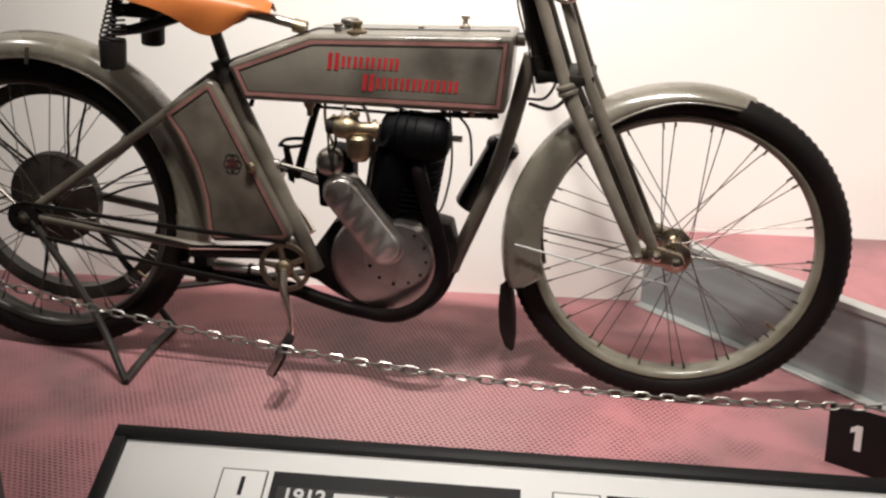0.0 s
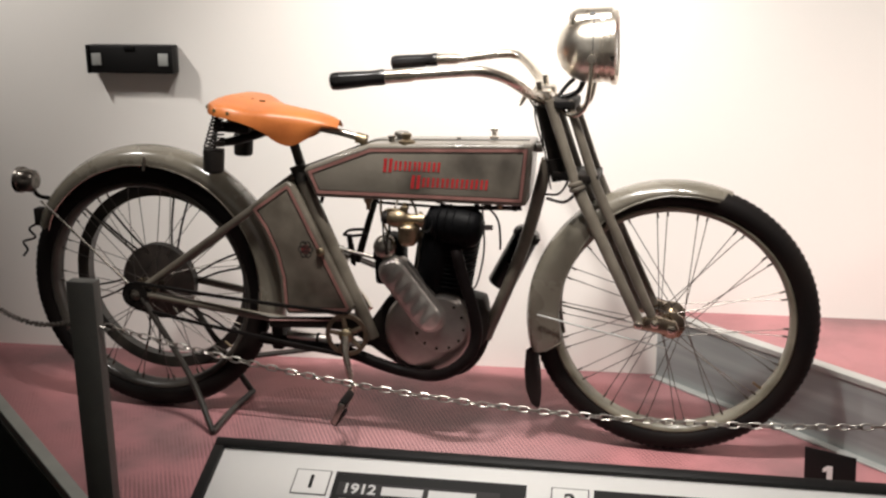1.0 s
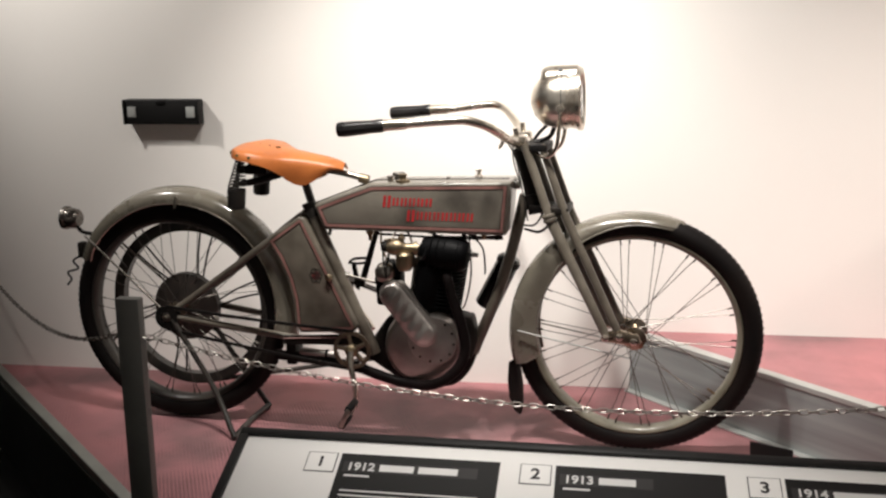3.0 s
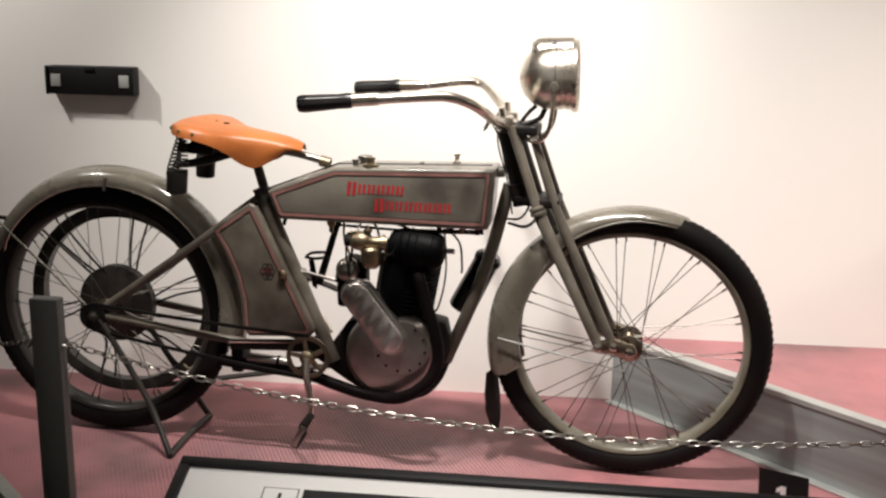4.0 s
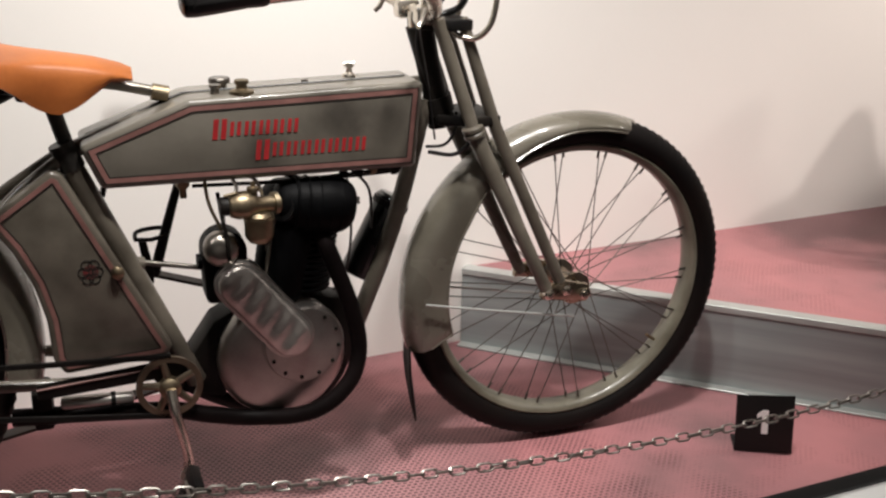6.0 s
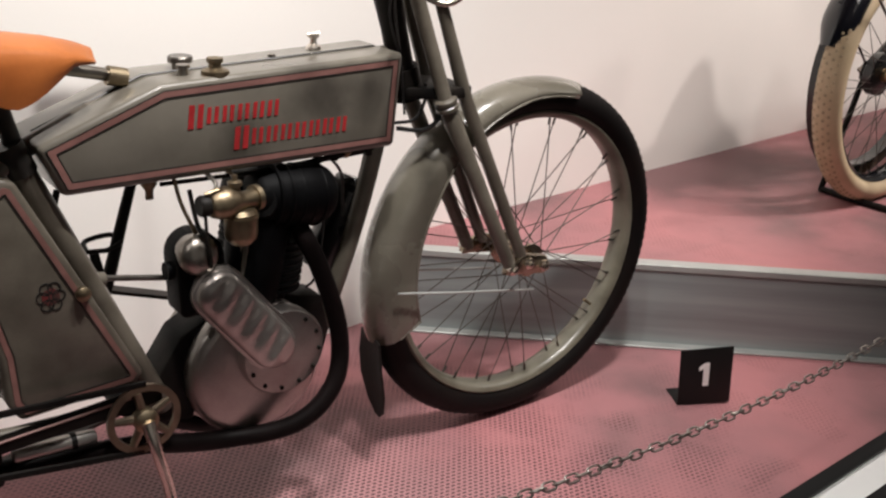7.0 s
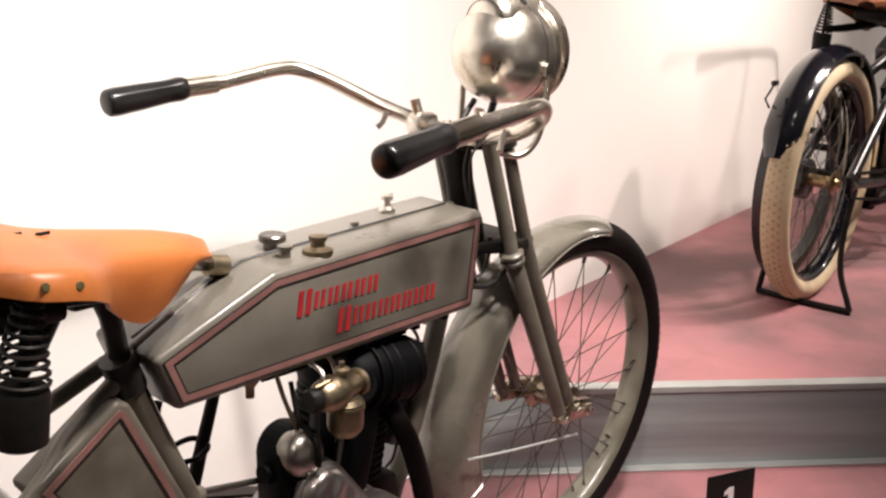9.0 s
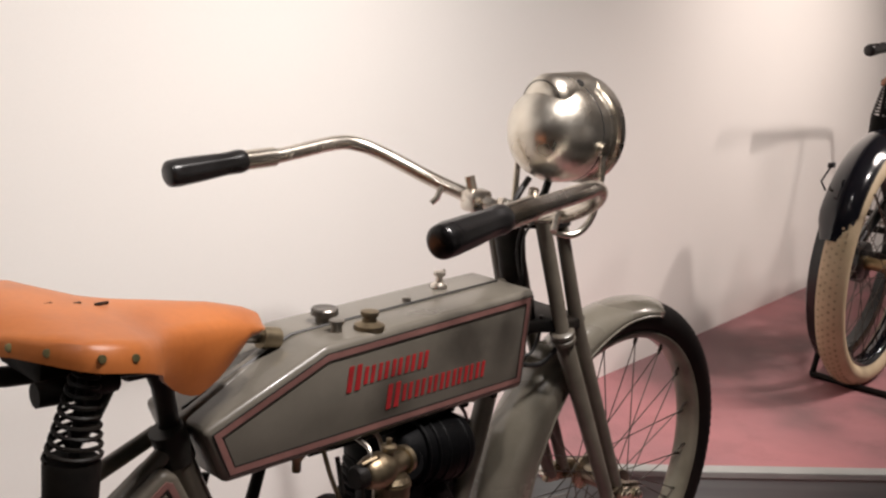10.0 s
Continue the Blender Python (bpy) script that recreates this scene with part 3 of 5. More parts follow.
def fluted(run, radii, ribs=9):
    """A grip along a straight run of points, its sides drawn in between lengthwise ribs."""
    bm = tube(run, radii, ribs * 4, 3)
    start, axis = run[0], (run[-1] - run[0]).normalized()
    side = axis.orthogonal().normalized()
    other, whole = axis.cross(side), (run[-1] - run[0]).length
    for v in bm.verts:
        f = (v.co - start).dot(axis) / whole
        centre = start + axis * (f * whole)
        off = v.co - centre
        turn = math.atan2(off.dot(other), off.dot(side))
        depth = 0.07 * max(0.0, min(1.0, (f - 0.05) / 0.1, (0.93 - f) / 0.1))
        v.co = centre + off * (1 - depth * (0.5 + 0.5 * math.cos(ribs * turn)))
    return bm


def rippled(outline, c0, c1):
    """A capsule shaped cover, domed towards the front, with soft slanting ripples over its length."""
    bm = bmesh.new()
    axis = c1 - c0
    run = axis.length
    d = axis / run
    rings = []
    for share, y in ((1, -0.062), (1, -0.097), (0.97, -0.105), (0.9, -0.1105), (0.76, -0.1145), (0.55, -0.117), (0.3, -0.1182), (0.0, -0.1186)):
        ring = []
        for p in outline:
            p = Vector(p)
            foot = c0 + d * min(run, max(0.0, (p - c0).dot(d)))
            q = foot + (p - foot) * share
            along = (q - c0).dot(d) + 0.35 * (q - foot).dot(Vector((-d.y, d.x)))
            wave = 0.0032 * (1 - share * share) * math.cos(2 * math.pi * along / 0.034 + 0.6)
            ring.append(bm.verts.new((q.x, y - wave, q.y)))
        rings.append(ring)
    n = len(outline)
    for a, b in zip(rings, rings[1:]):
        for k in range(n):
            bm.faces.new((a[k], a[(k + 1) % n], b[(k + 1) % n], b[k]))
    bmesh.ops.remove_doubles(bm, verts=bm.verts[:], dist=1e-5)
    bmesh.ops.dissolve_degenerate(bm, edges=bm.edges[:], dist=1e-6)
    return bm


def motorcycle(m, style, label):
    bike = thing("motorcycle", label, "motorcycle", m)
    paint, frame_mat = style["paint"], style["frame"]
    first = style["first"]
    # wheels
    rear = wheel(bike, -WB, style["tyre"], style["rear_rim"], style["hub"], "spoked rear wheel with painted rim")
    front = wheel(bike, WF, style["tyre"], style["rim"], style["hub"], "spoked front wheel with painted rim")
    if first:
        # the front wheel leans a little under its mudguard
        front.location.y = 0.005
        front.rotation_euler = (0.028, 0, -0.02)
    # belt drum on the far side of the rear wheel, and the hub drum
    rr, dr, sr = style["ring_r"], style["drum_r"], style["stay_r"]
    if first:
        part("belt_ring", lathe([(rr - 0.032, 0.072), (rr - 0.008, 0.068), (rr, 0.07), (rr, 0.104), (rr - 0.008, 0.106), (rr - 0.032, 0.102), (rr - 0.032, 0.072)], (0, style["ring_y"], 0), (0, 1, 0), 64),
         style["ring"], rear, "dark drive belt pulley ring")
    part("hub_drum", lathe([(0.0, 0.03), (dr - 0.01, 0.03), (dr, 0.036), (dr, 0.062), (dr - 0.01, 0.068), (0.0, 0.068)], axis=(0, 1, 0), seg=40), style["drum"], rear, "dark hub drum")
    for k in range(6 if first else 0):
        for off in (-0.09, 0.09):
            part("ring_arm", tube([(0.02, 0.06, 0.09), (0.004, 0.078, 0.165), (0.0, 0.085, 0.242)], 0.0032, 6, 2), IRON, rear, at=Matrix.Rotation(k * math.pi / 3 + 0.26 + off, 4, "Y"))
    # fenders
    ff, frow = fender("front_fender", bike, (0.689, 0.350), 0.3608, 69, 196, style["half"],
                      lambda f: float(np.interp(f, [0, .2, .42, .6, 1], [0.014, 0.018, 0.036, 0.06, 0.076])), paint, "enamelled front mudguard")
    part("edge_bead", tube([r[0] for r in frow], 0.0025, 6), paint, ff)
    part("edge_bead", tube([r[-1] for r in frow], 0.0025, 6), paint, ff)
    for y in (-0.056, 0.056):
        part("fender_stay", tube([(0.362, y * 1.03, 0.364), (0.48, y * 1.12, 0.341), (0.68, y * 1.15, 0.303)], 0.0025, 8), TRIM, bike, "thin pale mudguard stay")
    part("mud_flap", sheet([[(x + 0.2 * w * v - 0.1 * w * v * v, w * v, z) for v in (-1, -.5, 0, .5, 1)] for x, w, z in ((0.35, 0.042, 0.262), (0.352, 0.053, 0.21), (0.358, 0.056, 0.16), (0.364, 0.036, 0.112), (0.366, 0.01, 0.09))], 0.004),
         DARKLEATHER, bike, "dark leather mud flap")
    rf, rrow = fender("rear_fender", bike, (-0.695, 0.374), 0.3755, style["tail_a"], -14, style["half"] + 0.004, lambda f: style["skirt"] * float(np.interp(f, [0, .3, .6, 1], [0.03, 0.034, 0.036, 0.05])), paint, "rear mudguard with pale edge", style["fender_y"])
    part("edge_bead", tube([r[0] for r in rrow], 0.003, 6), style["edge"], rf, "pale plated edge")
    part("edge_bead", tube([r[-1] for r in rrow], 0.003, 6), style["edge"], rf, "pale plated edge")
    for y in (-0.06, 0.06):
        part("fender_stay", tube([(-0.996, y, 0.594), (-0.74, y * 1.2, 0.37)], 0.0035, 8), DARKSTEEL, bike)
        part("fender_stay", tube([(-0.68, y * 0.95, 0.725), (-0.685, y * 1.0, 0.69)], 0.0045, 8), STEEL, bike)
    # frame tubes
    part("seat_tube", tube([(-0.262, -0.045, 0.712), (-0.071, -0.036, 0.262)], 0.0178, 16), frame_mat, bike)
    part("seat_post", tube([(-0.248, -0.036, 0.69), (-0.268, -0.045, 0.772), (-0.285, -0.045, 0.812)], 0.0125, 12), DARKENAMEL, bike, "dark seat post")
    part("seat_lug", tube([(-0.263, -0.045, 0.718), (-0.246, -0.044, 0.676)], 0.0205, 16), DARKENAMEL, bike)
    part("down_tube", tube([(0.374, 0, 0.75), (0.332, 0, 0.575), (0.288, 0, 0.44), (0.234, 0, 0.305), (0.222, 0, 0.272)], 0.0165, 16, 4), frame_mat, bike)
    part("top_tube", tube([(-0.25, -0.03, 0.70), (-0.08, 0, 0.765), (0.36, 0, 0.78)], 0.014, 12), frame_mat, bike)
    part("head_tube", tube([(0.408, 0, 0.70), (0.362, 0, 0.885)], [0.025, 0.022, 0.022, 0.026], 18, 3), style["head"], bike, "dark head tube")
    part("head_lug", tube([(0.403, 0, 0.725), (0.395, 0, 0.755)], 0.029, 18), style["head"], bike)
    for s in (-1, 1):
        part("seat_stay", tube([(-0.255, s * 0.018 - 0.03, 0.70), (-0.33, s * 0.038 - 0.014, 0.645), (-0.40, s * 0.066 - 0.004, 0.588), (-0.705, s * 0.082, 0.368)], sr, 12, 3), frame_mat, bike)
        part("chain_stay", tube([(-0.71, s * 0.086, 0.358), (-0.62, s * 0.088, 0.349), (-0.30, s * 0.07, 0.306), (-0.12, s * 0.03, 0.285)], sr, 12, 3), frame_mat, bike)
        part("axle_plate", prism([(-0.745, 0.335), (-0.735, 0.38), (-0.70, 0.39), (-0.675, 0.37), (-0.685, 0.335)], s * 0.086 - 0.004, s * 0.086 + 0.004, bevel=0.002), IRON, bike)
        part("axle_nut", lathe([(0.016, -0.006), (0.016, 0.006), (0.008, 0.008), (0.007, 0.016), (0, 0.017)], (-WB, s * 0.094, WR), (0, s, 0), 6), STEEL, bike)
    part("crank_shell", tube([(-0.125, -0.045, 0.288), (-0.125, 0.045, 0.288)], 0.024, 18), IRON, bike)
    # stand: two legs and a bar on the floor
    sx = style["stand_x"]
    for s, yy in ((-1, -0.165), (1, 0.11)):
        part("stand_leg", tube([(-0.70, s * 0.095, 0.35), (sx + (-0.70 - sx) * 0.4, s * 0.105, 0.14), (sx, yy, 0.010)], 0.0085, 10, 4), style["stand"], bike)
    part("stand_bar", tube([(sx, -0.168, 0.010), (sx - 0.006, -0.03, 0.009), (sx, 0.113, 0.010)], 0.0095, 10, 3), style["stand"], bike)
    # tank
    tank_poly = [(-0.206, 0.644), (-0.236, 0.716), (-0.06, 0.784), (0.345, 0.797), (0.331, 0.644)]
    tank = part("fuel_tank", prism(tank_poly, -0.079, 0.053, bevel=0.009, seg=4), style["tank"], bike, style["tank_label"])
    if first:
        for s in (-1, 1):
            y0, y1 = (-0.08, -0.0785) if s < 0 else (0.0525, 0.054)
            part("pinstripe", band(tank_poly, 0.0105, 0.0185, y0, y1), STRIPE, tank, "faded red pinstripe", smooth=False)
            part("pinstripe", band(tank_poly, 0.019, 0.0207, y0, y1), LINE, tank, "thin black line", smooth=False)
            part("pinstripe", band(tank_poly, 0.0088, 0.0101, y0, y1), LINE, tank, "thin black line", smooth=False)
        # brand marks as plain red shapes
        for s in (-1, 1):
            yb = -0.0795 if s < 0 else 0.0535
            for x0, z0, big, count in ((-0.026, 0.7165, 0.034, 5), (0.044, 0.6775, 0.034, 7)):
                x = x0
                for k in range(2 * count + 2):
                    w, h = (0.0085, big) if k < 2 else (0.0062, 0.0235)
                    zz = z0 if k < 2 else z0 + 0.005
                    lean = h * 0.12
                    a, b = sorted((yb, yb + s * 0.0006))
                    part("red_mark", prism([(x, zz), (x + w, zz), (x + w + lean, zz + h), (x + lean, zz + h)], a, b), RED, tank, smooth=False)
                    x += w + (0.0052 if k % 2 == 0 else 0.0066)
    part("tank_seam", tube([(-0.222, -0.013, 0.7225), (-0.064, -0.013, 0.7845), (0.33, -0.013, 0.7975)], 0.0022, 6), LINE, tank)
    part("filler_cap", lathe([(0.0125, 0), (0.0125, 0.008), (0.0185, 0.01), (0.0185, 0.017), (0.0165, 0.019), (0, 0.019)], (0.002, 0.002, 0.786), (0, 0, 1), 24), DARKSTEEL, tank, "round steel filler cap")
    part("filler_cap", lathe([(0.021, 0), (0.02, 0.008), (0.010, 0.012), (0.009, 0.018), (0.012, 0.02), (0.012, 0.026), (0, 0.028)], (0.03, -0.056, 0.784), (0, 0, 1), 24), BRASS, tank, "turned brass oil cap")
    part("tap_knob", lathe([(0.008, 0), (0.007, 0.012), (0.010, 0.013), (0.010, 0.018), (0, 0.019)], (-0.012, -0.04, 0.783), (0, 0, 1), 14), STEEL, tank)
    part("tap_knob", lathe([(0.013, 0), (0.012, 0.004), (0.006, 0.008), (0.005, 0.016), (0.009, 0.018), (0.009, 0.024), (0, 0.025)], (0.236, 0.02, 0.794), (0, 0, 1), 16), NICKEL, tank, "plated priming tap")
    part("tap_lever", tube([(0.226, 0.02, 0.816), (0.246, 0.02, 0.818)], 0.003, 6), NICKEL, tank)
    part("tank_stud", lathe([(0.007, 0), (0.006, 0.004), (0, 0.005)], (0.15, 0.0, 0.792), (0, 0, 1), 12), STEEL, tank)
    part("tank_strap", tube([(-0.2, -0.03, 0.64), (-0.206, -0.03, 0.62)], 0.005, 8), IRON, tank)
    # saddle with its springs
    seat, srow = saddle(bike, style["leather"], style["seat_label"], style["seat_dx"])
    for k in (3, 4, 6, 7):
        for s in (0, -1):
            p = Vector(srow[k][2 if s == 0 else -3])
            part("rivet", lathe([(0.0043, -0.001), (0.004, 0.0015), (0.0, 0.0024)], p, (0, -1 if s == 0 else 1, 0.25), 10), VERDIGRIS, seat, "greened brass rivet")
    for k in range(3):
        vx = style["seat_dx"] - 0.412 + 0.03 * k
        part("vent_slot", prism([(vx, -0.0572), (vx + 0.016, -0.0572), (vx + 0.016, -0.0543), (vx, -0.0543)], 0.887 - 0.0042 * k, 0.8906 - 0.0042 * k, "z", 0.001, 1), DARKLEATHER, seat)
    sd = style["seat_dx"]
    for s in (-1, 1):
        y, xs = (-0.165, sd - 0.432) if s < 0 else (0.075, sd - 0.455)
        for start in (0, math.pi):
            pts = []
            for k in range(73):
                f = k / 72
                a, q = start + 2 * math.pi * 4.5 * f, 0.0115 + 0.0145 * f
                pts.append((xs + 0.014 * (1 - f) + q * math.cos(a), y + q * math.sin(a), 0.856 - 0.082 * f))
            part("seat_spring", tube(pts, 0.0024, 6), IRON, bike, "black conical coil spring")
        part("spring_rod", tube([(xs + 0.014, y, 0.868), (xs, y, 0.765)], 0.005, 8), IRON, bike)
        part("spring_cup", lathe([(0.021, 0), (0.025, 0.003), (0.0265, 0.052), (0.025, 0.057), (0, 0.058)], (xs - 0.004, y, 0.716), (0.06, 0, 1), 26), IRON, bike, "black spring cup")
        part("seat_truss", tube([(xs, y, 0.786), (xs + 0.045, y * 0.6 - 0.015, 0.79), (sd * 0.6 - 0.33, -0.04 + s * 0.012, 0.806)], [0.008, 0.0115, 0.0115], 10, 3), IRON, bike)
        part("seat_truss", tube([(xs + 0.012, y, 0.862), (sd * 0.8 - 0.37, y * 0.5 - 0.02, 0.842), (sd * 0.6 - 0.31, -0.045 + s * 0.012, 0.822)], 0.0075, 10, 3), IRON, bike)
    part("seat_rail", tube([(sd - 0.36, -0.11, 0.816), (sd - 0.41, -0.12, 0.822), (sd - 0.446, -0.12, 0.823)], [0.011, 0.0135, 0.0125], 10, 4), IRON, bike, "black rear rail under the saddle")
    part("seat_pan", block((0.16, 0.1, 0.03), (sd - 0.35, -0.045, 0.824), 0.01, Matrix.Rotation(radians(7), 4, "Y")), IRON, bike, "black saddle underframe")
    part("seat_clamp", block((0.045, 0.045, 0.034), (sd * 0.6 - 0.3, -0.043, 0.806), 0.008), IRON, bike)
    part("seat_bar", tube([(sd * 0.6 - 0.31, -0.03, 0.812), (sd * 0.3 - 0.2, -0.012, 0.808), (-0.10, -0.004, 0.786)], 0.0095, 12, 3), STEEL, bike, "steel nose bar of the saddle")
    part("seat_bar_clamp", tube([(-0.112, -0.012, 0.789), (-0.086, -0.012, 0.783)], 0.014, 12), BRASS, bike)
    # fork
    for s in (-1, 1):
        part("fork_leg", tube([(0.378, s * 0.052, 0.9), (0.449, s * 0.058, 0.70), (0.451, s * 0.058, 0.694), (0.616, s * 0.066, 0.362)], [0.0125, 0.0125, 0.016, 0.0125], 14), style["fork"], bike, "grey enamelled fork leg")
        part("fork_collar", lathe([(0.0165, -0.012), (0.0205, -0.009), (0.0205, -0.003), (0.017, 0), (0.0205, 0.003), (0.0205, 0.009), (0.0165, 0.012)], (0.45, s * 0.058, 0.697), (-0.33, 0, 0.94), 18), style["fork"], bike)
        part("spring_leg", tube([(0.424, s * 0.05, 0.9), (0.495, s * 0.054, 0.70), (0.648, s * 0.062, 0.372)], [0.0105, 0.0125, 0.0115], 14), style["fork"], bike, "grey enamelled fork spring leg")
        part("rocker", prism([(0.598, 0.352), (0.604, 0.374), (0.65, 0.386), (0.702, 0.374), (0.712, 0.352), (0.70, 0.336), (0.65, 0.345)], s * 0.066 - 0.008, s * 0.066 + 0.008, bevel=0.004), style["rocker"], bike, "plated fork rocker")
        for x, z in ((0.613, 0.363), (0.652, 0.368), (WF, WR)):
            part("rocker_nut", lathe([(0.012, -0.004), (0.012, 0.006), (0.006, 0.008), (0.006, 0.013), (0, 0.014)], (x, s * 0.074, z), (0, s, 0), 6), NICKEL, bike)
    for z, x0, x1 in ((0.89, 0.36, 0.43), (0.715, 0.4, 0.49)):
        part("fork_crown", prism([(x0 - 0.012, -0.03), (x1 - 0.03, -0.068), (x1 + 0.012, -0.062), (x1 + 0.014, 0.062), (x1 - 0.03, 0.068), (x0 - 0.012, 0.03)], z - 0.010, z + 0.010, "z", 0.004), style["head"], bike)
    part("front_axle", tube([(WF, -0.085, WR), (WF, 0.085, WR)], 0.007, 10), STEEL, bike)
    # handlebar
    part("stem", tube([(0.36, 0.004, 0.875), (0.358, 0.006, 0.9), (0.366, 0.008, 0.914)], 0.016, 14), NICKEL, bike, "plated handlebar stem")
    bx = style["bar_dx"]
    part("handlebar", tube([(bx + 0.02, -0.27, 0.968), (bx + 0.10, -0.259, 0.974), (bx * 0.3 + 0.2, -0.249, 0.982), (0.25, -0.236, 0.982), (0.294, -0.213, 0.968), (0.324, -0.18, 0.946), (0.345, -0.125, 0.92), (0.363, -0.05, 0.903), (0.372, 0.008, 0.9), (0.367, 0.05, 0.904), (0.333, 0.135, 0.93),
                            (0.288, 0.208, 0.965), (0.258, 0.238, 0.979), (bx * 0.3 + 0.215, 0.247, 0.982), (bx + 0.10, 0.248, 0.967), (bx + 0.02, 0.246, 0.963)], 0.0118, 14, 6), NICKEL, bike, "plated tubular handlebar")
    for ends in (((bx - 0.087, -0.284, 0.9585), (bx + 0.036, -0.266, 0.9695), (bx + 0.096, -0.2585, 0.9745)), ((bx - 0.087, 0.246, 0.9525), (bx + 0.041, 0.246, 0.9645), (bx + 0.095, 0.246, 0.9672))):
        e0, e1, e2 = (Vector(e) for e in ends)
        run = [e0 + (e1 - e0) * f for f in (0.0, 0.035, 0.15, 0.45, 0.75, 0.93, 1.0)]
        g = part("grip", fluted(run, [0.012, 0.0185, 0.0205, 0.0192, 0.0172, 0.018, 0.0165]), GRIP, bike, "black ribbed rubber handlebar grip")
        part("ferrule", tube([e1, e2], 0.0152, 16), NICKEL, g, "plated ferrule")
    for s in (-1, 1):
        part("bar_clamp", block((0.046, 0.036, 0.036), (0.36, 0.012 + s * 0.056, 0.907), 0.01), NICKEL, bike)
        part("clamp_wing", tube([(0.356, 0.012 + s * 0.06, 0.92), (0.352, 0.012 + s * 0.066, 0.945)], 0.008, 8), NICKEL, bike)
        part("lever", tube([(0.334, s * 0.118, 0.926), (0.324, s * 0.12, 0.905), (0.316, s * 0.124, 0.897)], 0.005, 8), NICKEL, bike)
    # engine
    part("crankcase", lathe([(0.0, -0.07), (0.06, -0.0695), (0.1, -0.067), (0.112, -0.062), (0.118, -0.052), (0.118, -0.006), (0.124, -0.005), (0.124, 0.005), (0.118, 0.006), (0.118, 0.058), (0.112, 0.066), (0.1, 0.07), (0, 0.07)],
                            (0.083, 0, 0.297), (0, 1, 0), 56), style["case"], bike, "dull cast aluminium crankcase")
    c0, c1, cr = Vector((0.092, 0.353)), Vector((0.005, 0.463)), 0.0385
    gc = Vector((0.118, 0.329))
    d = (c1 - c0).normalized()
    base_a = math.degrees(math.atan2(d.y, d.x))
    cap = []
    for c, a0 in ((c0, 90), (c1, -90)):
        for k in range(15):
            a = radians(base_a + a0 + 180 * k / 14)
            cap.append((c.x + cr * math.cos(a), c.y + cr * math.sin(a)))
        other = c1 if c is c0 else c0
        last, side = Vector(cap[-1]), other - c
        cap += [tuple(last + side * k / 16) for k in range(1, 16)]
    cover = part("gear_cover", lathe([(0.0, 0.06), (0.0745, 0.06), (0.0745, 0.084), (0.071, 0.09), (0.03, 0.093), (0, 0.094)], (gc.x, 0, gc.y), (0, -1, 0), 48), style["case"], bike, "round cast aluminium timing cover")
    arm = part("drive_cover", rippled(cap, c0, c1), style["case"], bike, "rippled cast aluminium magneto drive cover")
    part("cover_lip", prism(inset(cap, -0.005), -0.097, -0.07, bevel=0.004, seg=2), style["case"], arm)
    for k in range(8):
        a = radians(base_a + 75 + 30 * k)
        part("cover_bolt", lathe([(0.004, 0), (0.004, 0.003), (0.003, 0.005), (0, 0.005)], (gc.x + 0.063 * math.cos(a), -0.089, gc.y + 0.063 * math.sin(a)), (0, -1, 0), 6), IRON, cover)
    # magneto
    arch = [(-0.05, 0.425), (0.022, 0.425)] + [(-0.015 + 0.0385 * math.cos(radians(a)), 0.517 + 0.0385 * math.sin(radians(a))) for a in range(0, 181, 15)]
    mag = part("magneto", prism(arch, -0.086, -0.022, bevel=0.01, seg=3), SOOT, bike, "black arched magneto")
    part("magneto_cap", lathe([(0.03, -0.02), (0.0315, 0.0), (0.03, 0.007), (0.025, 0.014), (0.014, 0.0195), (0, 0.021)], (-0.021, -0.085, 0.526), (0.0, -1, 0.12), 28), STEEL, mag, "rounded steel magneto cap")
    part("magneto_knob", tube([(-0.045, -0.05, 0.495), (-0.06, -0.05, 0.495)], 0.014, 14), SOOT, mag)
    part("magneto_clip", tube([(-0.012, -0.108, 0.512), (-0.013, -0.1, 0.55), (-0.014, -0.07, 0.568), (-0.02, -0.06, 0.62)], 0.0035, 8, 4), IRON, mag)
    part("engine_plate", prism([(-0.10, 0.24), (-0.095, 0.285), (-0.035, 0.372), (0.02, 0.4), (-0.02, 0.22)], -0.035, 0.035, bevel=0.006), IRON, bike)
    # cylinder
    ax = Vector((0.17, 0, 1)).normalized()
    o = Vector((0.112, 0, 0.405))
    cyl = part("cylinder", lathe([(0.05, -0.02), (0.05, 0.01), (0.044, 0.012), (0.044, 0.15), (0.05, 0.155), (0.056, 0.175), (0.05, 0.2), (0.03, 0.212), (0, 0.214)], o, ax, 32), SOOT, bike, "black finned cylinder")
    for k in range(12):
        part("fin", lathe([(0.045, -0.0018), (0.071, -0.0024), (0.072, 0), (0.071, 0.0024), (0.045, 0.0018)], o + ax * (0.022 + 0.0118 * k), ax, 28), SOOT, cyl)
    part("cylinder_head", lathe([(0.06, 0), (0.073, 0.006), (0.077, 0.02), (0.075, 0.036), (0.062, 0.05), (0.03, 0.058), (0, 0.06)], o + ax * 0.15, ax, 36), SOOT, cyl, "black domed cylinder head")
    part("valve_pocket", tube([o + ax * 0.175 + Vector((-0.02, -0.045, 0)), o + ax * 0.188 + Vector((-0.058, -0.082, 0))], 0.024, 18), BLACK, cyl)
    part("valve_chest", tube([(0.08, -0.034, 0.405), (0.084, -0.036, 0.43), (0.104, -0.038, 0.545), (0.106, -0.038, 0.56)], [0.034, 0.048, 0.05, 0.042], 20, 3), SOOT, cyl, "black cast valve chest")
